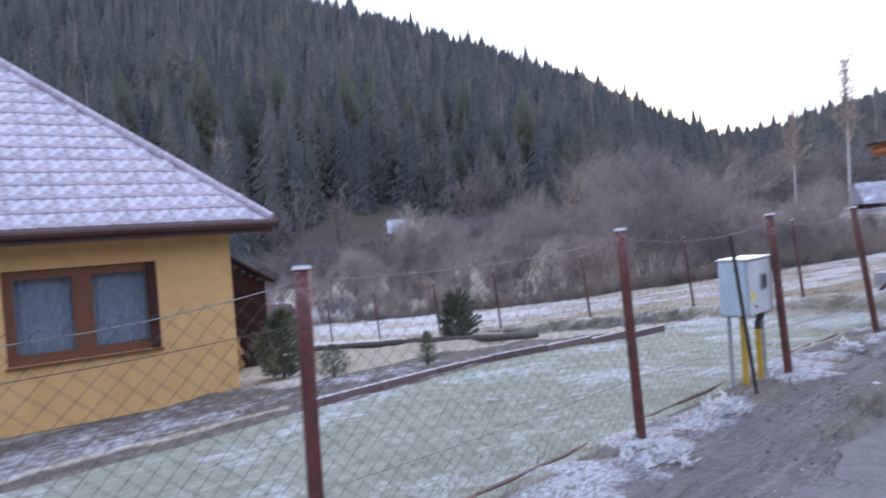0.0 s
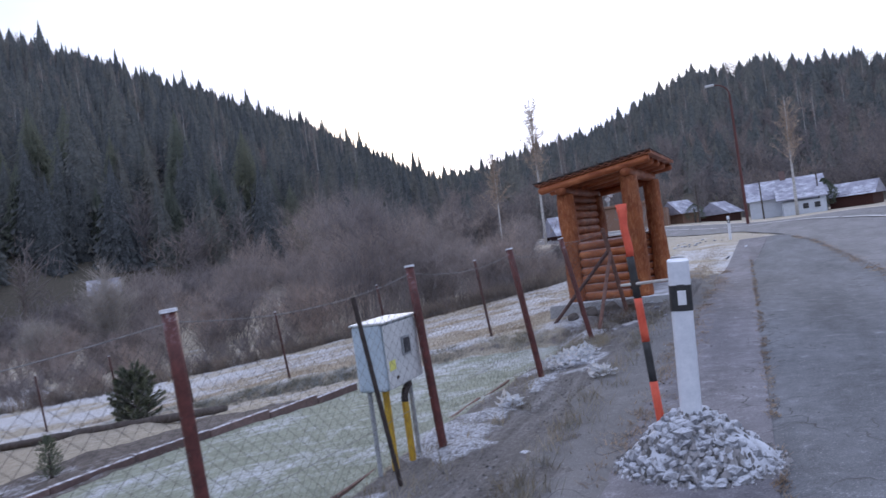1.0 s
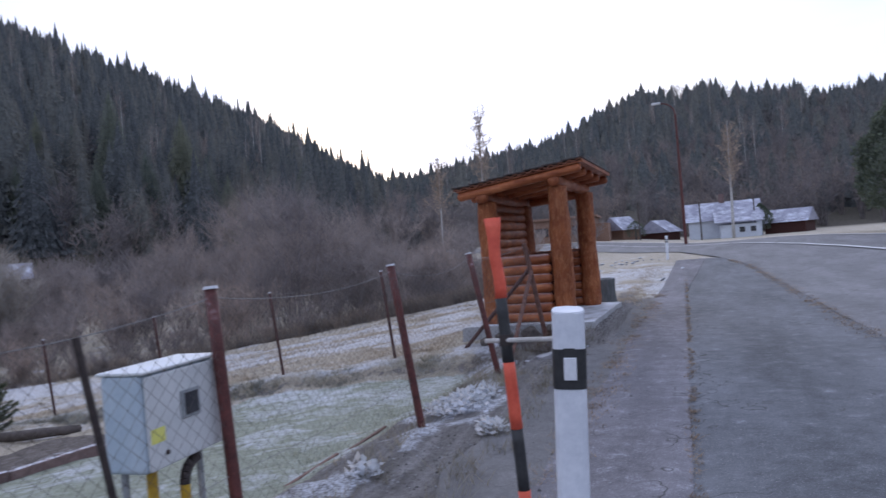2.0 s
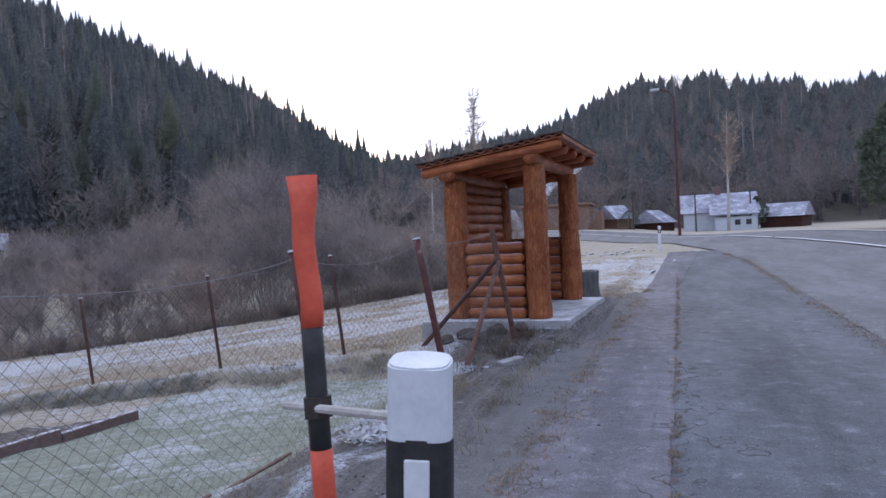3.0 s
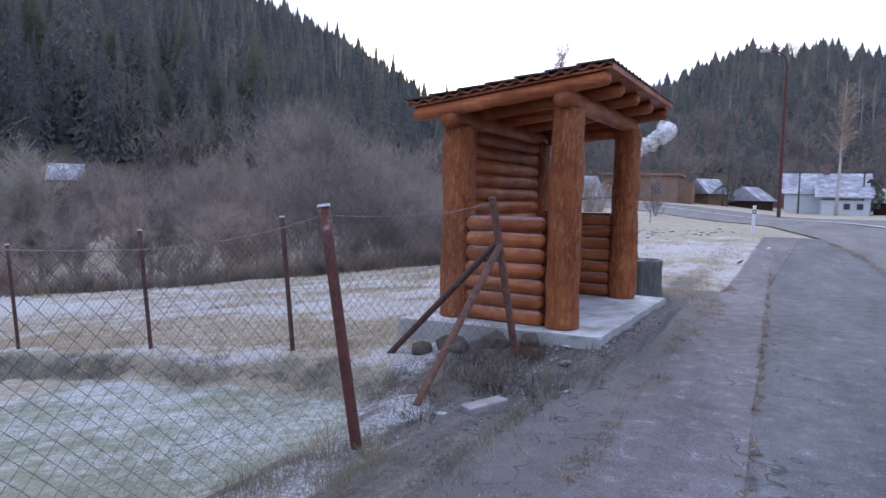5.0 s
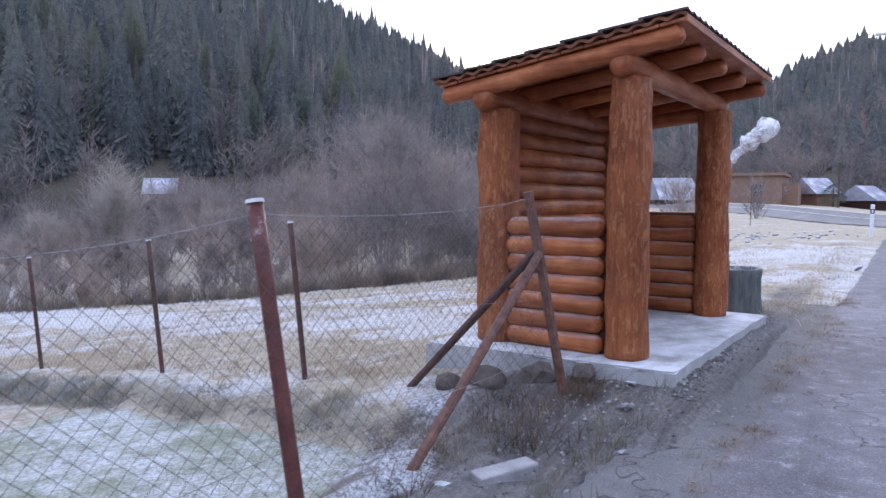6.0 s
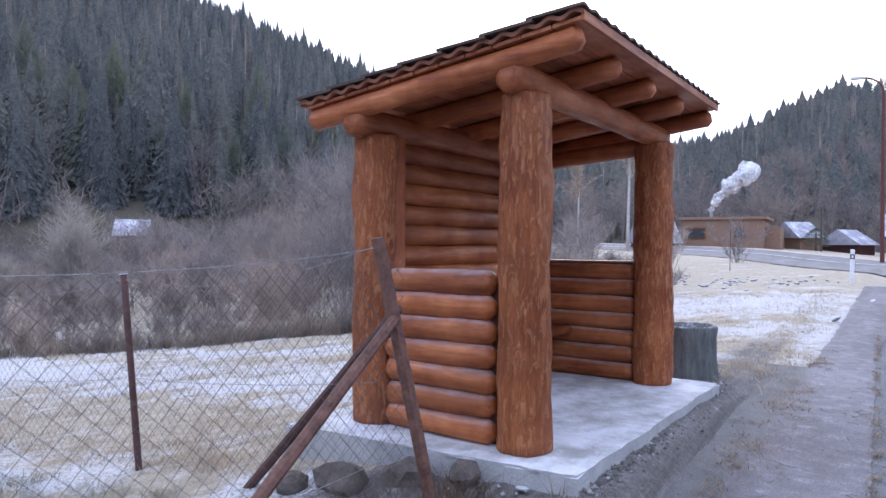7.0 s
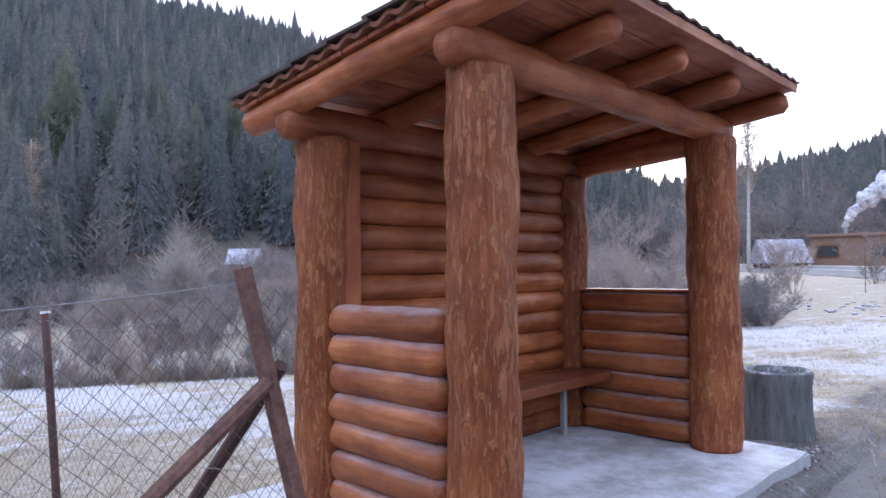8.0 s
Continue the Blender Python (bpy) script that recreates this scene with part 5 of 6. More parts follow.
# ---- garden ----
def build_garden():
    e = thing("garden_edging", (0, 0, 0), "frosted red-brown kerb edging a garden bed", "edging")
    ys = [5.2 + 0.98 * k for k in range(8)]
    for k, (a, b) in enumerate(zip(ys, ys[1:])):
        xa, xb = np.interp(a, [4, 7, 8, 9.6, 12], [-5.75, -5.7, -5.62, -5.3, -5.04]), np.interp(b, [4, 7, 8, 9.6, 12], [-5.75, -5.7, -5.62, -5.3, -5.04])
        g = float(ground_z(xa, a))
        bm = block(-0.04, 0.004, -0.2, 0.04, math.hypot(b - a, xb - xa) - 0.004, 0.085, 0.012, 2)
        ob = part("kerb", bm, "brick_kerb", e)
        ob.matrix_basis = pose(float(xa), a, g, 0, 0.6 * math.sin(k * 2.1), math.degrees(-math.atan2(xb - xa, b - a)))
    s = thing("path_edging", (0, 0, 0), "thin red-brown edging strip along the fence", "edging")
    for k in range(10):
        a = 1.0 + 0.9 * k
        ob = part("kerb", block(-0.013, 0.003, -0.15, 0.013, 0.893, 0.010, 0.003), "edging", s)
        ob.matrix_basis = pose(-1.80 + 0.012 * k, a, float(ground_z(-1.8, a)), 0, 2 * math.sin(k), -0.8 + 0.8 * math.sin(k * 1.7))
    # dark soil mound of the lower garden, stood in for by two logs
    for k, (x0, y0, x1, y1) in enumerate(((-17.5, 12.2, -12.6, 12.6), (-12.5, 12.62, -8.2, 12.5))):
        g = float(ground_z((x0 + x1) / 2, y0))
        lg = thing("bed_mound", (x0, y0, float(ground_z(x0, y0))), "log-shaped stand-in for the dark soil mound edging the lower garden", "log", "garden logs")
        part("log", tube((0, 0, 0.06), (x1 - x0, y1 - y0, float(ground_z(x1, y1)) - float(ground_z(x0, y0)) + 0.06), 0.09, 0.08, 8, 12, 0.02, k), "bark", lg, smooth=True)


def leafy_bush(name, at, h, w, label, seed, blades, material="bush_green"):
    t = thing(name, at, label, "bush")
    rng = random.Random(seed)
    v, f, tn = [], [], []
    for _ in range(blades):
        a, u = rng.uniform(0, 6.28), rng.random() ** 0.6
        z = rng.random()
        r = w * (1 - z ** 2.2) ** 0.7 * (0.55 + 0.45 * min(1, z * 4)) * u * (0.72 + 0.6 * noise.noise(Vector((math.cos(a) * 2, math.sin(a) * 2, z * 3 + seed))))
        p = Vector((r * math.cos(a), r * math.sin(a), 0.05 + h * z * 0.92))
        d = Vector((math.cos(a) * 0.8, math.sin(a) * 0.8, 0.7)) + Vector((rng.gauss(0, 0.5), rng.gauss(0, 0.5), rng.gauss(0, 0.4)))
        d = d.normalized() * h * rng.uniform(0.06, 0.14)
        sd = d.cross(Vector((rng.gauss(0, 1), rng.gauss(0, 1), rng.gauss(0, 1)))).normalized() * h * 0.014
        s = len(v)
        v += [tuple(p - sd), tuple(p + sd), tuple(p + d)]
        # inner shade put into the tint: darker near the stem
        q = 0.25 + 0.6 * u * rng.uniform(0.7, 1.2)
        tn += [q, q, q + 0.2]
        f.append((s, s + 1, s + 2))
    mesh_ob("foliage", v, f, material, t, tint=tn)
    part("stem", tube((0, 0, -0.1), (0, 0, h * 0.6), 0.03, 0.01, 6), "bark", t)


def pine_bush(at, h, label, seed):
    """A young pine: whorls of upswept branches, each a brush of needles, round a leading shoot."""
    t = thing("pine_bush", at, label, "bush")
    rng = random.Random(seed)
    v, f, tn = [], [], []
    tips = [(Vector((0, 0, h * 0.55)), Vector((0.03, 0, h * 1.05)))]
    for k in range(84):
        z, a = 0.03 + 0.80 * (k / 83), k * 2.4 + rng.uniform(-0.4, 0.4)
        reach = h * 0.60 * (1 - z) ** 0.55 * (0.55 + 0.45 * min(1.0, 4 * z)) * rng.uniform(0.7, 1.05)
        tips.append((Vector((0, 0, h * z)), Vector((reach * math.cos(a), reach * math.sin(a), h * (z + 0.13 + rng.uniform(-0.04, 0.08))))))
    for p, q in tips:
        d = q - p
        for _ in range(240):
            u = 0.2 + 0.75 * rng.random() ** 0.7
            c = p + d * u + Vector((0, 0, -0.06 * h * math.sin(math.pi * u)))
            w = (d.normalized() * 0.7 + Vector((rng.gauss(0, 0.6), rng.gauss(0, 0.6), rng.gauss(0, 0.6)))).normalized() * h * rng.uniform(0.05, 0.085)
            sd = w.cross(Vector((rng.gauss(0, 1), rng.gauss(0, 1), rng.gauss(0, 1)))).normalized() * h * 0.006
            n = len(v)
            v += [tuple(c - sd), tuple(c + sd), tuple(c + w)]
            # needles coloured darker toward the stem, for the shade within
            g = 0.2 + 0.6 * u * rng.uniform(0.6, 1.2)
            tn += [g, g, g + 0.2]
            f.append((n, n + 1, n + 2))
        part("branch", tube(p, q, 0.012, 0.005, 5), "bark", t)
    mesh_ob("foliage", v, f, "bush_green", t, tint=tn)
    part("stem", tube((0, 0, -0.15), (0, 0, h * 0.6), 0.035, 0.015, 6), "bark", t)


def build_woodshed():
    t = thing("woodshed", (-16.45, 10.0, -1.0), "dark maroon wooden shed with a steep gable roof", "shed", turn=68)
    for k in range(17):
        x = -2.5 + 0.187 * k
        top = 2.62 - abs(x + 0.98 + 0.09) * 0.68
        part("board", block(x, -0.9, -0.9, x + 0.182, -0.872, top, 0.004), "shed_roof", t)
    part("side_panel", block(0.62, -0.87, -0.9, 0.66, 1.5, 1.55, 0.004), "shed_roof", t)
    part("side_panel", block(-2.62, -0.87, -0.9, -2.58, 1.5, 1.55, 0.004), "shed_roof", t)
    part("back_panel", block(-2.58, 1.46, -0.9, 0.62, 1.5, 1.6, 0.004), "shed_roof", t)
    for sx in (1, -1):
        ob = part("roof", block(0.0, -1.15, 0.0, 2.25, 1.7, 0.06, 0.01), "shed_roof", t, "dark maroon roof slope")
        ob.matrix_basis = Matrix.Translation((-0.98, 0, 2.74)) @ Matrix.Diagonal((sx, 1, 1, 1)) @ pose(0, 0, 0, 0, 34, 0)
    wp = thing("firewood_stack", (-15.1, 9.0, float(ground_z(-15.1, 9.0))), "rounded stack of yellow-brown firewood before the shed", "firewood", turn=68)
    rng = random.Random(6)
    for r in range(8):
        w = 7 - (0, 0, 0, 0, 0, 1, 2, 4)[r]
        for c in range(w):
            x, z = 0.165 * (c - w / 2) - 0.25 + 0.08 * (r % 2), 0.07 + 0.15 * r
            part("log", tube((x, -0.45 + rng.uniform(-0.06, 0.04), z), (x, 0.45, z), rng.uniform(0.066, 0.088), None, 7, 2, 0.0), "firewood", wp)
    b = thing("wishing_well", (-20.6, 13.7, float(ground_z(-20.6, 13.7))), "small garden well house with dark maroon gable roof", "well", turn=30)
    part("base", block(-0.32, -0.32, -0.2, 0.32, 0.32, 0.55, 0.02), "plinth", b)
    for sx in (-0.27, 0.27):
        part("post", block(sx - 0.04, -0.04, 0.55, sx + 0.04, 0.04, 1.15, 0.005), "dark_wood_and_shade", b)
    bm = bmesh.new()
    pts = [(-0.55, -0.5, 1.02), (0.55, -0.5, 1.02), (0.55, 0.5, 1.02), (-0.55, 0.5, 1.02), (-0.55, 0, 1.42), (0.55, 0, 1.42)]
    q = [bm.verts.new(p) for p in pts]
    for face in ((0, 1, 5, 4), (2, 3, 4, 5), (0, 4, 3), (1, 2, 5), (0, 3, 2, 1)):
        bm.faces.new([q[i] for i in face])
    part("roof", bm, "gutter", b, "small dark maroon gable roof")


build_garden()
gz = lambda x, y: float(ground_z(x, y))
pine_bush((-11.0, 13.0, gz(-11, 13) - 0.05), 1.22, "small green pine bush in the garden", 3)
leafy_bush("juniper_bush", (-10.5, 7.75, gz(-10.5, 7.75)), 1.3, 0.74, "scraggly dark green juniper beside the house", 4, 2600)
leafy_bush("juniper_bush", (-8.1, 7.2, gz(-8.1, 7.2)), 0.5, 0.42, "small grey-green juniper bush in the garden", 5, 1500)
leafy_bush("juniper_bush", (-6.65, 7.9, gz(-6.65, 7.9)), 0.5, 0.20, "small upright evergreen in the garden bed", 6, 900)
build_woodshed()


# ---- far houses, lamp, birches ----
def house_view_z(x, y):
    """The base height that keeps the far houses in place in the camera's view."""
    return gz(x, y) + 0.0135 * min(80, y - 25) * float(smooth_step(-8, 4, x) * smooth_step(42, 56, y))


def gable_house(name, x, y, w, d, wall_h, roof_h, label, wall, roof, turn=0.0, windows=0, chimney=False):
    t = thing(name, (x, y, house_view_z(x, y)), label, "house", turn=turn)
    part("wall", block(-w / 2, -d / 2, -1.2, w / 2, d / 2, wall_h), wall, t)
    bm = bmesh.new()
    o = 0.35
    pts = [(-w / 2 - o, -d / 2 - o, wall_h - 0.2), (w / 2 + o, -d / 2 - o, wall_h - 0.2), (w / 2 + o, d / 2 + o, wall_h - 0.2), (-w / 2 - o, d / 2 + o, wall_h - 0.2), (-w / 2 - o, 0, wall_h + roof_h), (w / 2 + o, 0, wall_h + roof_h)]
    q = [bm.verts.new(p) for p in pts]
    for face in ((0, 1, 5, 4), (2, 3, 4, 5), (0, 4, 3), (1, 2, 5), (0, 3, 2, 1)):
        bm.faces.new([q[i] for i in face])
    part("roof", bm, roof, t)
    for k in range(windows):
        wx = -w / 2 + w * (k + 0.6) / windows
        ob = part("window", block(wx - 0.45, -d / 2 - 0.04, wall_h * 0.35, wx + 0.45, -d / 2 + 0.02, wall_h * 0.35 + 1.0), "white_wall", t)
        for s in (-0.2, 0.2):
            part("pane", block(wx + s - 0.16, -d / 2 - 0.055, wall_h * 0.35 + 0.1, wx + s + 0.16, -d / 2 - 0.042, wall_h * 0.35 + 0.9), "dark_glass", ob)
    if chimney:
        part("chimney", block(-0.3, -0.3, wall_h + roof_h * 0.6, 0.3, 0.3, wall_h + roof_h + 0.9), "brick_kerb", t)
    return t


def thuja(rng, h, w, count, v, f, tn):
    """A dense egg-shaped evergreen: upright sprays in clumps over the whole crown."""
    for k in range(count):
        z, a = rng.random() ** 0.85, rng.uniform(0, 6.28)
        lump = 0.80 + 0.42 * noise.noise(Vector((math.cos(a) * 2.2, math.sin(a) * 2.2, z * 5.5 + h)))
        r = w * math.sin(math.pi * (0.10 + 0.90 * z) ** 0.72) ** 0.8 * lump * rng.uniform(0.55, 1.0) ** 0.5
        p = Vector((r * math.cos(a), r * math.sin(a), 0.16 * h + 0.82 * h * z))
        d = Vector((math.cos(a) * 0.6 + rng.gauss(0, 0.4), math.sin(a) * 0.6 + rng.gauss(0, 0.4), rng.uniform(0.1, 1.0))).normalized() * h * rng.uniform(0.02, 0.045)
        sd = d.cross(Vector((rng.gauss(0, 1), rng.gauss(0, 1), rng.gauss(0, 1)))).normalized() * d.length * 0.35
        n = len(v)
        v += [tuple(p - sd), tuple(p + d * 0.4 + sd), tuple(p + d)]
        # tint follows the clumps: hollows coloured darker, as if shaded
        q = 0.15 + 0.5 * lump * rng.uniform(0.5, 1.0)
        tn += [q, q, q + 0.15]
        f.append((n, n + 1, n + 2))


def build_far():
    h = gable_house("house", 5.5, 92, 7.6, 7.5, 1.3, 2.0, "far white cottage with frosted pale metal roof", "white_wall", "metal_roof", 0, 0, True)
    part("porch_wall", block(-0.6, -6.6, -1.2, 3.4, -3.75, 0.5), "white_wall", h)
    bm = block(-1.2, -7.0, -0.06, 3.7, -3.0, 0.06)
    for v in bm.verts:
        v.co.z += 0.75 + (v.co.y + 7.0) * 0.36
    part("porch_roof", bm, "metal_roof", h, "lower frosted roof over the porch")
    for k in range(2):
        w = part("window", block(1.2 + 1.1 * k, -6.66, -0.45, 1.9 + 1.1 * k, -6.58, 0.25), "white_wall", h)
        part("pane", block(1.28 + 1.1 * k, -6.68, -0.38, 1.82 + 1.1 * k, -6.662, 0.18), "dark_glass", w)
    gable_house("shed", 12.6, 92, 4.2, 5, 0.5, 1.3, "far low shed with frosted roof", "dark_wood_and_shade", "metal_roof", -20)
    w = thing("house", (-11.6, 83, gz(-11.6, 83)), "far flat-roofed brown timber house", "house", turn=3)
    part("wall", block(-3.5, -4, -1, 3.6, 4, 2.7), "wood_wall", w)
    part("roof", block(-3.8, -4.3, 2.7, 3.9, 4.3, 2.95, 0.03), "wood_wall", w)
    part("wall", block(3.6, -2.6, -1, 4.9, 3.4, 2.0), "wood_wall", w, "lower timber annex")
    for x in (-2.6, -1.8, 1.6):
        q = part("window", block(x - 0.5, -4.06, 0.9, x + 0.5, -3.98, 2.0), "window_wood", w)
        part("pane", block(x - 0.4, -4.09, 1.0, x + 0.4, -4.062, 1.9), "dark_glass", q)
    part("chimney", tube((-1.4, 0, 2.9), (-1.4, 0, 4.0), 0.16, seg=10), "grey_pipe", w)
    gable_house("cottage", -5.9, 88, 2.1, 4, 1.2, 1.4, "far small cottage with frosted roof", "wood_wall", "metal_roof", 40)
    gable_house("cottage", -1.7, 90, 2.4, 4, 0.5, 1.3, "far small hut with frosted gable roof", "dark_wood_and_shade", "metal_roof", 60)
    gable_house("cottage", -17.2, 78, 3.2, 4, 0.5, 1.9, "far cottage with pale blue frosted roof", "dark_wood_and_shade", "metal_roof", 35)
    # placed and sized to fit the camera's view; dark walls merge into the backdrop
    gable_house("cottage", -48.8, 44.4, 1.9, 3, 3.0, 1.1, "small dark-walled cottage before the spruces, fitted to the view", "dark_wood_and_shade", "metal_roof", 50)
    rng = random.Random(12)
    for x, y, hh, ww in ((-4.1, 86, 2.2, 1.4), (9.4, 90, 3.6, 1.5), (10.9, 41.1, 6.6, 2.4)):
        t = thing("conifer_tree", (x, y, gz(x, y)), "dense dark green rounded conifer beside the road", "tree")
        v, f, tn = [], [], []
        thuja(rng, hh, ww, round(900 + 1600 * hh), v, f, tn)
        mesh_ob("crown", v, f, "bush_green", t, tint=tn)
        part("trunk", tube((0, 0, -0.3), (0, 0, hh * 0.8), 0.14, 0.04, 7), "bark", t)
    l = thing("street_lamp", (1.15, 54.5, gz(1.15, 54.5)), "tall rusty red street lamp with a curved arm", "street lamp")
    part("pole", tube((0, 0, -0.3), (0, 0, 9.0), 0.11, 0.07, 10, 3), "red_paint", l)
    prev = Vector((0, 0, 9.0))
    for k in range(1, 7):
        a = k / 6 * math.pi / 2
        p = Vector((-0.95 * (1 - math.cos(a)), 0, 9.0 + 0.85 * math.sin(a)))
        part("arm", tube(prev, p, 0.05, seg=8), "red_paint", l)
        prev = p
    part("lamp_head", block(-1.5, -0.14, 9.80, -0.9, 0.14, 9.95, 0.04, 2), "lamp_head", l, "pale flat lamp head")
    for x, y, hh, r, k in ((-17.9, 72, 15.2, 0.16, 1), (-22.6, 72, 10.5, 0.12, 2), (6.0, 83, 12.6, 0.17, 3), (-60, 32, 13.5, 0.14, 7), (-56, 24, 12, 0.12, 8)):
        t = thing("birch_tree", (x, y, gz(x, y) - 0.2), "slender bare birch with a pale trunk", "tree", "bare birches")
        part("trunk", tube((0, 0, 0), (0.25, 0, hh), r, 0.025, 8, 7, 0.02, k), "birch_bark", t, smooth=True)
        v, f, tn = [], [], []
        rg = random.Random(k)
        for j in range(9):
            z = hh * (0.45 + 0.055 * j)
            twig_fan(rg, (0.25 * z / hh, 0, z), hh * (0.24 - 0.012 * j), 2.3 - 0.12 * j, 5, 20, 0.024, v, f, tn, 0.75, 0.35)
        mesh_ob("crown", v, f, "birch_twig", t, "sparse bare twigs", tint=tn)
    for x, y, hh in ((-31, 29.5, 5.7), (-34, 27.5, 3.6)):
        t = thing("frosted_tree", (x, y, gz(x, y)), "bushy bare tree whitened by frost", "tree", "frosted trees")
        v, f, tn = [], [], []
        twig_fan(random.Random(int(-x)), (0, 0, 0), hh, 0.36 * hh, 44, 60, 0.011, v, f, tn, 0.8, 0.7)
        mesh_ob("crown", v, f, "twig_frost", t, tint=tn)
        part("trunk", tube((0, 0, -0.2), (0.1, 0, hh * 0.5), 0.12, 0.06, 7), "bark", t)
    # dead shrubs and marker pole on the far verge
    for x, y, hh in ((-4.9, 32.4, 1.25), (-6.2, 36, 1.5), (-8.5, 40, 1.6)):
        t = thing("dead_shrub", (x, y, gz(x, y)), "leafless reddish-brown shrub on the frosty verge", "bush", "dead shrubs")
        v, f, tn = [], [], []
        twig_fan(random.Random(int(y)), (0, 0, 0), hh, 1.3, 60, 40, 0.006, v, f, tn, 0.15, 0.5)
        mesh_ob("twig_crown", v, f, "twig", t, tint=tn)
    m = thing("marker_pole", (-5.0, 46.5, gz(-5.0, 46.5)), "thin faded red marker pole beside the road", "snow pole")
    part("pole", tube((0, 0, -0.2), (0.02, 0, 1.9), 0.018, seg=8), "rusty", m)
    for x, y in ((2.9, 86), (-3.6, 85), (8.6, 88)):
        u = thing("utility_pole", (x, y, gz(x, y)), "far dark wooden utility pole", "pole", "utility poles")
        part("pole", tube((0, 0, -0.3), (0, 0, 4.2), 0.1, 0.07, 7), "bark", u)


def build_smoke():
    """Chimney smoke, standing: a drifting plume of thin puffs."""
    m, nt, b = mat_new("smoke_puff")
    b.inputs["Base Color"].default_value = (0.85, 0.86, 0.9, 1)
    b.inputs["Roughness"].default_value = 1.0
    nt.links.new(n_ramp(nt, n_noise(nt, 1.4, 4), [(0.36, 0.05), (0.60, 0.8)]), b.inputs["Alpha"])
    MAT["smoke_puff"] = m
    bm = bmesh.new()
    rng = random.Random(9)
    for k in range(16):
        t = k / 15
        c = Vector((-13.0 + 3.6 * t ** 1.2 + rng.uniform(-0.3, 0.3), 83 + rng.uniform(-0.4, 0.4), gz(-13, 83) + 4.0 + 3.3 * t ** 0.85 + rng.uniform(-0.25, 0.25)))
        made = bmesh.ops.create_icosphere(bm, subdivisions=2, radius=0.30 + 0.65 * t)
        for v in made["verts"]:
            v.co = c + v.co * (1 + 0.45 * noise.noise(v.co * 1.5 + c))
    me = bpy.data.meshes.new("smoke")
    bm.to_mesh(me)
    bm.free()
    me.materials.append(m)
    me.polygons.foreach_set("use_smooth", [True] * len(me.polygons))
    tagged(new("smoke", me), "white chimney smoke drifting over the timber house", "smoke", kind="stuff")


MAT["birch_twig"] = m_needles("birch_twig", (0.22, 0.18, 0.15), (0.42, 0.36, 0.31), 0.2)
MAT["twig_frost"] = m_needles("twig_frost", (0.20, 0.19, 0.18), (0.40, 0.39, 0.38), 0.5)
build_far()
build_smoke()


# ---- grass, frost, stones ----
def blades(name, spots, material, label, seed, hmin, hmax, width, lean=0.5):
    """Tufts of grass: spots are (x, y, radius, count)."""
    rng = random.Random(seed)
    v, f, tn = [], [], []
    for x, y, r, count in spots:
        tuft = rng.uniform(0.3, 0.8)
        for _ in range(count):
            a, q = rng.uniform(0, 6.28), r * math.sqrt(rng.random())
            px, py = x + q * math.cos(a), y + q * math.sin(a)
            z = gz(px, py) - 0.02 + (0.025 if px > -0.45 else 0.0)
            h = rng.uniform(hmin, hmax)
            d = rng.uniform(0, 6.28)
            l = h * rng.uniform(0.1, lean) * 1.6
            w = width * rng.uniform(0.6, 1.3)
            s = len(v)
            v += [(px - w * math.sin(d), py + w * math.cos(d), z), (px + w * math.sin(d), py - w * math.cos(d), z), (px + l * math.cos(d), py + l * math.sin(d), z + h)]
            tn += [tuft - 0.1, tuft - 0.1, tuft + rng.uniform(0, 0.3)]
            f.append((s, s + 1, s + 2))
    tagged(mesh_ob(name, v, f, material, tint=tn), label, "grass", kind="stuff")


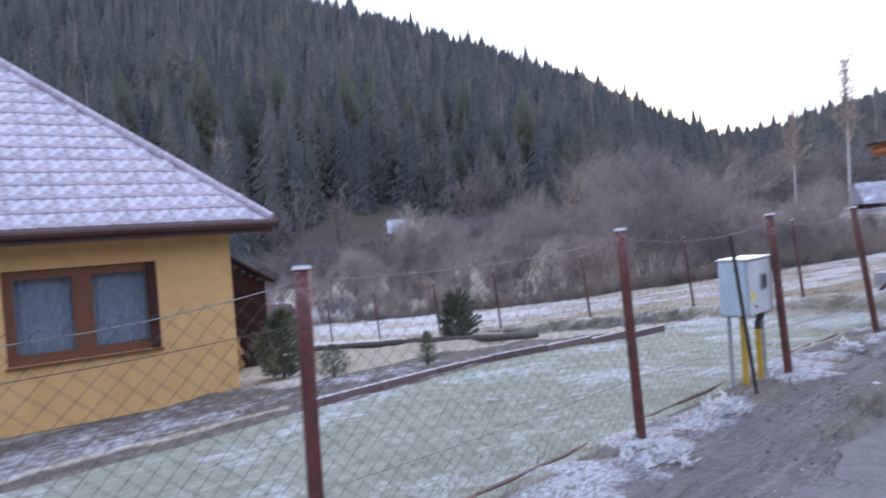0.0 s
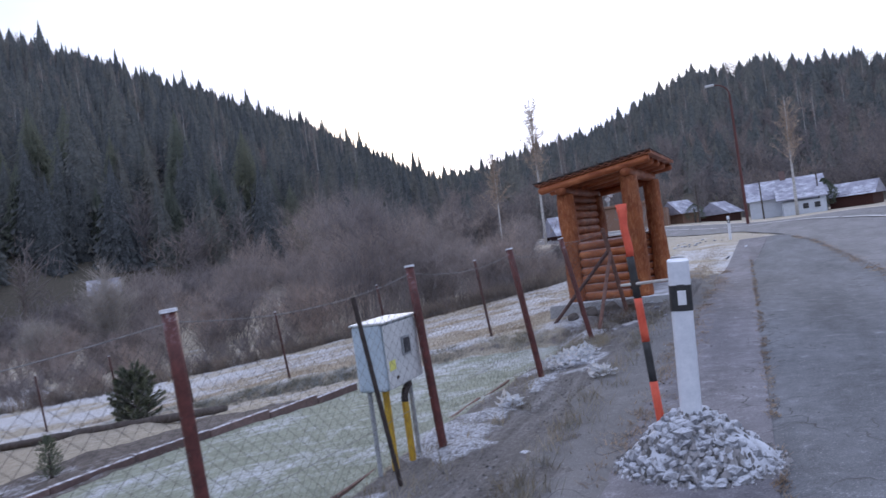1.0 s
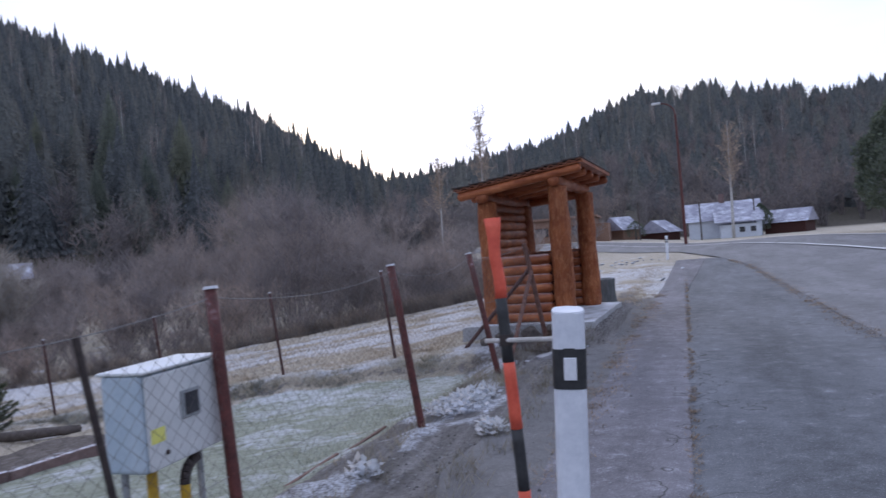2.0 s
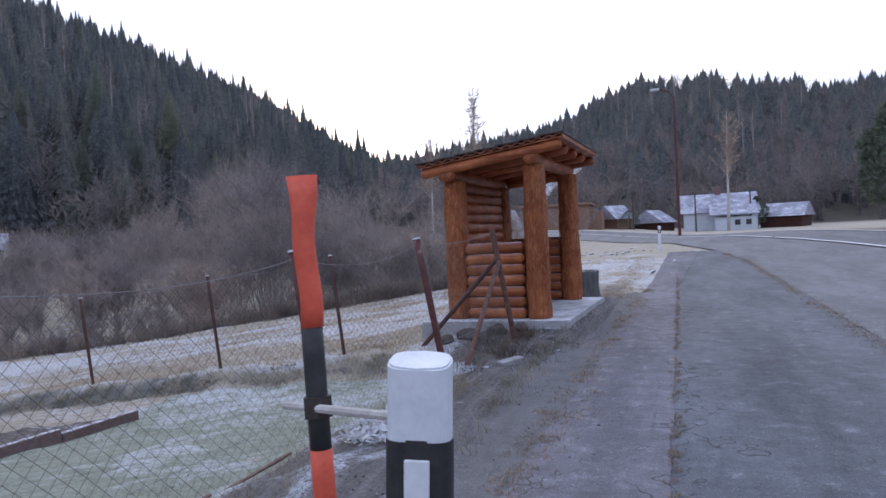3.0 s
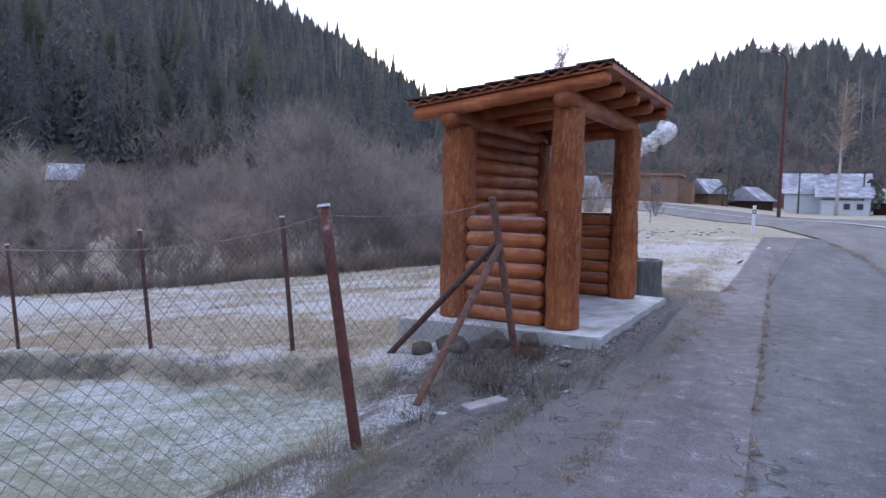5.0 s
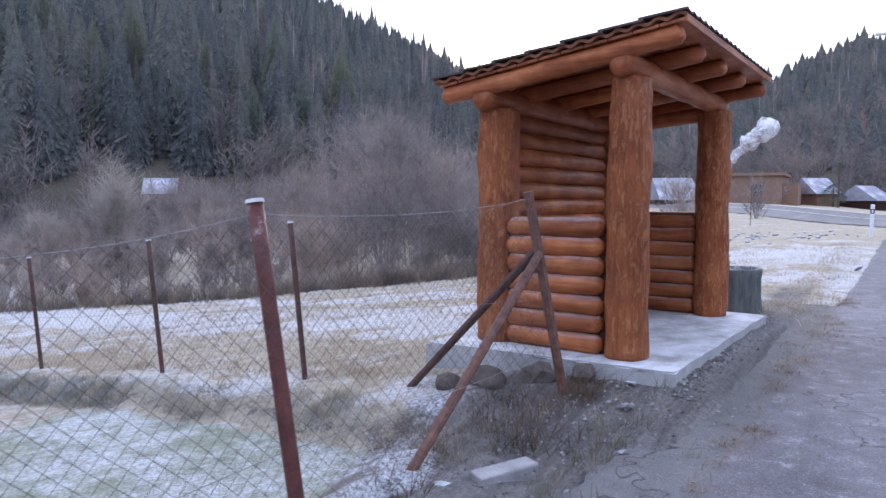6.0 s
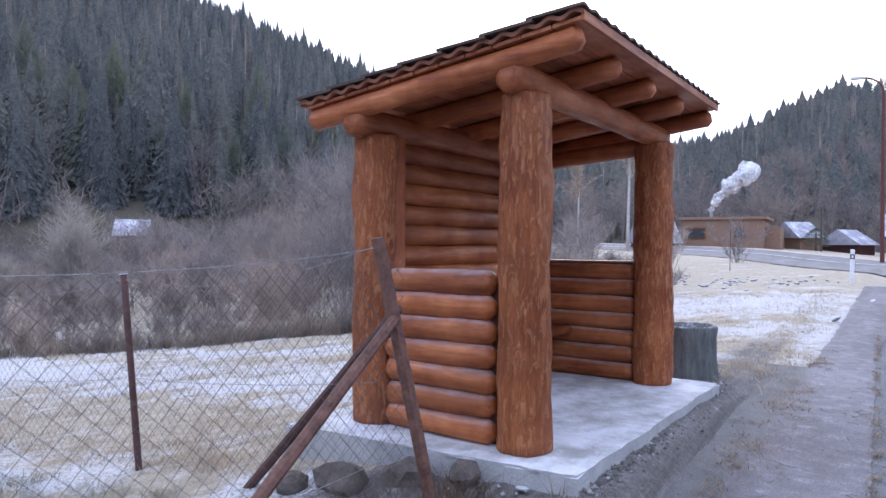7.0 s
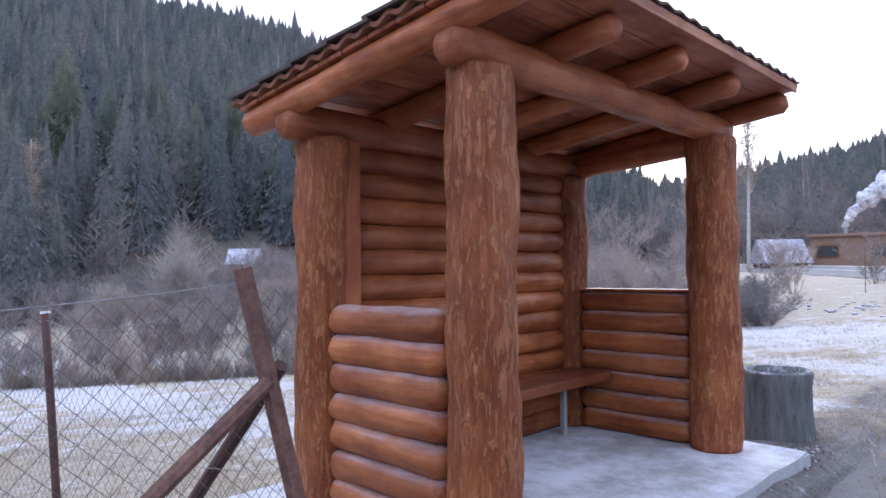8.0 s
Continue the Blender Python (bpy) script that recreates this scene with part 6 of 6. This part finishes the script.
def build_plants():
    rng = random.Random(21)
    line = []
    for k in range(420):
        y = rng.uniform(1.5, 14.2)
        line.append((-1.32 + 0.03 * (y - 5) / 2 + rng.gauss(0, 0.16), y, 0.07, rng.choice((4, 8, 16))))
    for k in range(260):
        y = rng.choice((6.2, 8.1, 9.6, 11.2, 12.6, 13.8)) + rng.gauss(0, 0.5)
        line.append((rng.gauss(-0.42, 0.10), y, 0.08, rng.choice((4, 8, 12))))
    for k in range(60):
        line.append((rng.gauss(-1.05, 0.15), rng.gauss(11.6, 0.55), 0.10, 46))
    blades("verge_grass", line, "verge_tuft", "dry frosted grass tufts along the fence foot", 1, 0.05, 0.15, 0.0035, 0.9)
    bank = [(x, 13.80 + 0.14 * noise.noise(Vector((x * 1.1, 3, 0))) + rng.gauss(0, 0.10), 0.12, 22) for x in [rng.uniform(-13, -1.6) for k in range(800)]]
    blades("bank_grass", bank, "bank_grass", "matted frosted grass on the low bank", 2, 0.03, 0.09, 0.005, 1.3)
    crack = [(1.02 + 0.03 * noise.noise(Vector((y * 1.7, 4, 0))) + rng.gauss(0, 0.020), y, 0.03, rng.choice((2, 4, 10))) for y in [rng.uniform(3.0, 26) for _ in range(1000)] if noise.noise(Vector((y * 1.3, 0, 2))) > -0.15]
    blades("crack_grass", crack, "straw", "dead straw in the joint of the asphalt", 3, 0.006, 0.022, 0.004, 2.0)
    edge = [(0.12 + 0.022 * max(0, y - 8) + rng.gauss(0, 0.09), y, 0.09, rng.choice((5, 10, 20))) for y in [rng.gauss(c, 0.55) for c in (7.6, 9.4, 10.6, 12.4, 14.0, 16.5, 18.5, 21) for _ in range(55)]]
    blades("edge_grass", edge, "straw", "dead orange-brown grass along the pavement edge", 4, 0.008, 0.038, 0.0035, 2.0)
    litter = [(float(road_edge(y)) - 0.05 + 0.08 * noise.noise(Vector((y * 0.9, 8, 0))) + rng.gauss(0, 0.08), y, 0.10, rng.choice((4, 8, 16))) for y in [rng.uniform(10, 34) for _ in range(700)]]
    blades("edge_litter", litter, "straw", "dead brown grass and leaves where lay-by meets road", 14, 0.008, 0.035, 0.005, 1.8)
    meadow = []
    for k in range(5200):
        y = 14.4 + 14 * rng.random() ** 1.6
        x = rng.uniform(-15, -2.4) if y < 19.5 else rng.uniform(-14, 0.0)
        meadow.append((x, y, 0.16, 9))
    for k in range(3600):
        meadow.append((rng.uniform(-9, 0.2), 18.6 + 15 * rng.random() ** 1.2, 0.2, 10))
    blades("meadow_grass", meadow, "dry_grass", "short dry frosted meadow grass", 5, 0.02, 0.085, 0.0045, 1.3)
    foot = []
    pts = [(-28, 17), (-23, 20.5), (-20, 23.5), (-17, 26), (-14.2, 27.8), (-11.6, 28.6), (-9.2, 28.2), (-7.4, 28.6), (-6.2, 30.2), (-6.0, 33.5), (-7.6, 38)]
    for (x0, y0), (x1, y1) in zip(pts, pts[1:]):
        for k in range(90):
            q = rng.random()
            foot.append((x0 + (x1 - x0) * q + rng.gauss(0.1, 0.35), y0 + (y1 - y0) * q + rng.gauss(0, 0.35), 0.3, 26))
    blades("reed_grass", foot, "reed", "tall withered grass at the foot of the brush", 8, 0.25, 0.75, 0.007, 0.5)
    lawn = [(rng.uniform(-5.6, -1.85), rng.uniform(1.5, 13.4), 0.14, 9) for k in range(4200)]
    blades("lawn_grass", lawn, "lawn_grass", "short frosted lawn grass", 6, 0.012, 0.038, 0.004, 1.2)
    weeds = [(-1.24, 14.1, 0.34, 320), (-0.88, 14.4, 0.16, 160), (-0.85, 13.6, 0.3, 140), (-0.98, 13.5, 0.22, 120), (-1.3, 13.2, 0.2, 120), (-0.9, 14.55, 0.18, 120), (-1.1, 12.6, 0.16, 120)]
    blades("dead_weeds", weeds, "dead_weed", "dark withered weeds round the corner post", 7, 0.04, 0.20, 0.0035, 1.5)

    # frost-covered leafy clumps
    for x, y, r, n, seed in ((-1.03, 10.22, 0.30, 420, 1), (-0.97, 10.65, 0.2, 220, 6), (-0.49, 9.4, 0.13, 90, 2), (-1.12, 8.4, 0.12, 70, 3), (-1.2, 5.75, 0.16, 90, 4), (-1.08, 4.55, 0.2, 120, 5)):
        rg = random.Random(seed)
        t = thing("frosted_plant", (x, y, gz(x, y) + 0.035), "low leafy plant white with frost", "plant", "frosted plants")
        v, f, tn = [], [], []
        for _ in range(n):
            a, q = rg.uniform(0, 6.28), r * math.sqrt(rg.random())
            p = Vector((q * math.cos(a), q * math.sin(a), rg.uniform(-0.03, 0.12) * (1 - q / r * 0.6)))
            d = Vector((rg.gauss(0, 1), rg.gauss(0, 1), rg.uniform(0.1, 0.9))).normalized() * rg.uniform(0.045, 0.085)
            s = d.cross(Vector((rg.gauss(0, 0.3), rg.gauss(0, 0.3), 1))).normalized() * d.length * 0.35
            k = len(v)
            v += [tuple(p), tuple(p + d * 0.5 + s), tuple(p + d), tuple(p + d * 0.5 - s)]
            tn += [rg.uniform(0.3, 0.8)] * 4
            f.append((k, k + 1, k + 2, k + 3))
        mesh_ob("leaves", v, f, "frost_leaf", t, tint=tn)

    for k in range(70):
        x, y, q = rng.gauss(-3.2, 1.6), rng.gauss(37.5, 1.6), rng.uniform(0.04, 0.11)
        ob = new("clod", STONES[k % 6])
        ob.matrix_basis = Matrix.Translation((x, y, gz(x, y) + 0.02)) @ pose(0, 0, 0, 0, 0, 41 * k) @ Matrix.Diagonal((q, q * 0.8, q * 0.9, 1))
        tagged(ob, "frosted lump of earth beside the road", "clod", "frosted lumps beside the road")

    # loose stones on the verge
    v, f = [], []
    spots = [(rng.gauss(-0.6, 0.38), rng.uniform(3, 15), rng.uniform(0.004, 0.018)) for _ in range(2600)]
    spots += [(rng.gauss(-0.95, 0.3), rng.gauss(13.6, 0.8), rng.uniform(0.006, 0.016)) for _ in range(300)]
    spots += [(rng.gauss(-0.24, 0.06), rng.uniform(14.6, 18.4), rng.uniform(0.006, 0.020)) for _ in range(600)]
    spots += [(rng.gauss(0.8, 1.0), rng.uniform(4, 20), rng.uniform(0.003, 0.008)) for _ in range(700)]
    for x, y, s in spots:
        g = gz(x, y) + (0.01 if x > 0.1 else 0.0)
        k = len(v)
        v += [(x + s * rng.uniform(0.6, 1.2), y, g), (x, y + s * rng.uniform(0.6, 1.2), g), (x - s * rng.uniform(0.6, 1.2), y, g), (x, y - s * rng.uniform(0.6, 1.2), g), (x + rng.uniform(-0.3, 0.3) * s, y, g + s * rng.uniform(0.6, 1.1))]
        f += [(k, k + 1, k + 4), (k + 1, k + 2, k + 4), (k + 2, k + 3, k + 4), (k + 3, k, k + 4)]
    tagged(mesh_ob("gravel", v, f, "grit_island"), "loose grey gravel scattered on the verge", "gravel", kind="stuff")
    for k, (x, y, s) in enumerate(((-0.62, 14.75, 0.05), (-0.95, 12.75, 0.06), (-0.55, 7.0, 0.07), (0.43, 6.04, 0.08), (-0.5, 14.3, 0.07), (-0.3, 13.6, 0.05), (0.35, 26.5, 0.12), (0.9, 30.5, 0.14))):
        ob = new("rock", STONES[k % 6])
        ob.matrix_basis = Matrix.Translation((x, y, gz(x, y) + 0.01)) @ pose(0, 0, 0, 5 * k, 4 * k, 37 * k) @ Matrix.Diagonal((s, s * 0.7, s * 0.5, 1))
        tagged(ob, "grey rough rock lying on the verge", "rock", "rocks on the verge")
    for k, (x, y, q) in enumerate(((-1.62, 14.42, 0.17), (-1.28, 14.62, 0.14), (-0.98, 14.74, 0.12), (-1.9, 14.3, 0.12))):
        bm = bmesh.new()
        bmesh.ops.create_icosphere(bm, subdivisions=2, radius=1.0)
        for v_ in bm.verts:
            v_.co *= 1 + 0.35 * noise.noise(v_.co * 1.4 + Vector((7 * k, 0, 0)))
            v_.co = Vector((v_.co.x * q, v_.co.y * q * 0.8, v_.co.z * q * 0.7))
        t = thing("rock", (x, y, gz(x, y) + 0.05), "dark brown earthy rock beside the concrete slab", "rock", "rocks by the slab", turn=50 * k)
        part("stone", bm, "dark_rock", t)
    t = thing("concrete_chunk", (-0.74, 13.05, gz(-0.74, 13.05)), "pale broken strip of concrete on the verge", "concrete", turn=-24)
    bm = block(-0.055, -0.19, -0.07, 0.055, 0.19, 0.035, 0.012, 2)
    for v_ in bm.verts:
        v_.co += Vector((noise.noise(v_.co * 14), noise.noise(v_.co * 14 + Vector((5, 0, 0))), noise.noise(v_.co * 9))) * 0.018
    part("chunk", bm, "plinth", t)


MAT["bank_grass"] = m_needles("bank_grass", (0.20, 0.195, 0.15), (0.50, 0.49, 0.42), 0.9)
MAT["dark_rock"] = m_simple("dark_rock", (0.06, 0.05, 0.045), (0.17, 0.145, 0.13), 7, 0.95, 0.02)
MAT["verge_tuft"] = m_needles("verge_tuft", (0.13, 0.115, 0.08), (0.38, 0.34, 0.26), 0.4)
MAT["reed"] = m_needles("reed", (0.13, 0.105, 0.09), (0.32, 0.27, 0.225), 0.15)
MAT["straw"] = m_needles("straw", (0.20, 0.145, 0.10), (0.42, 0.325, 0.235), 0.3)
MAT["dead_weed"] = m_needles("dead_weed", (0.05, 0.035, 0.025), (0.20, 0.14, 0.10), 0.2)
MAT["frost_leaf"] = m_needles("frost_leaf", (0.52, 0.54, 0.56), (0.80, 0.82, 0.86), 0.4)


build_plants()
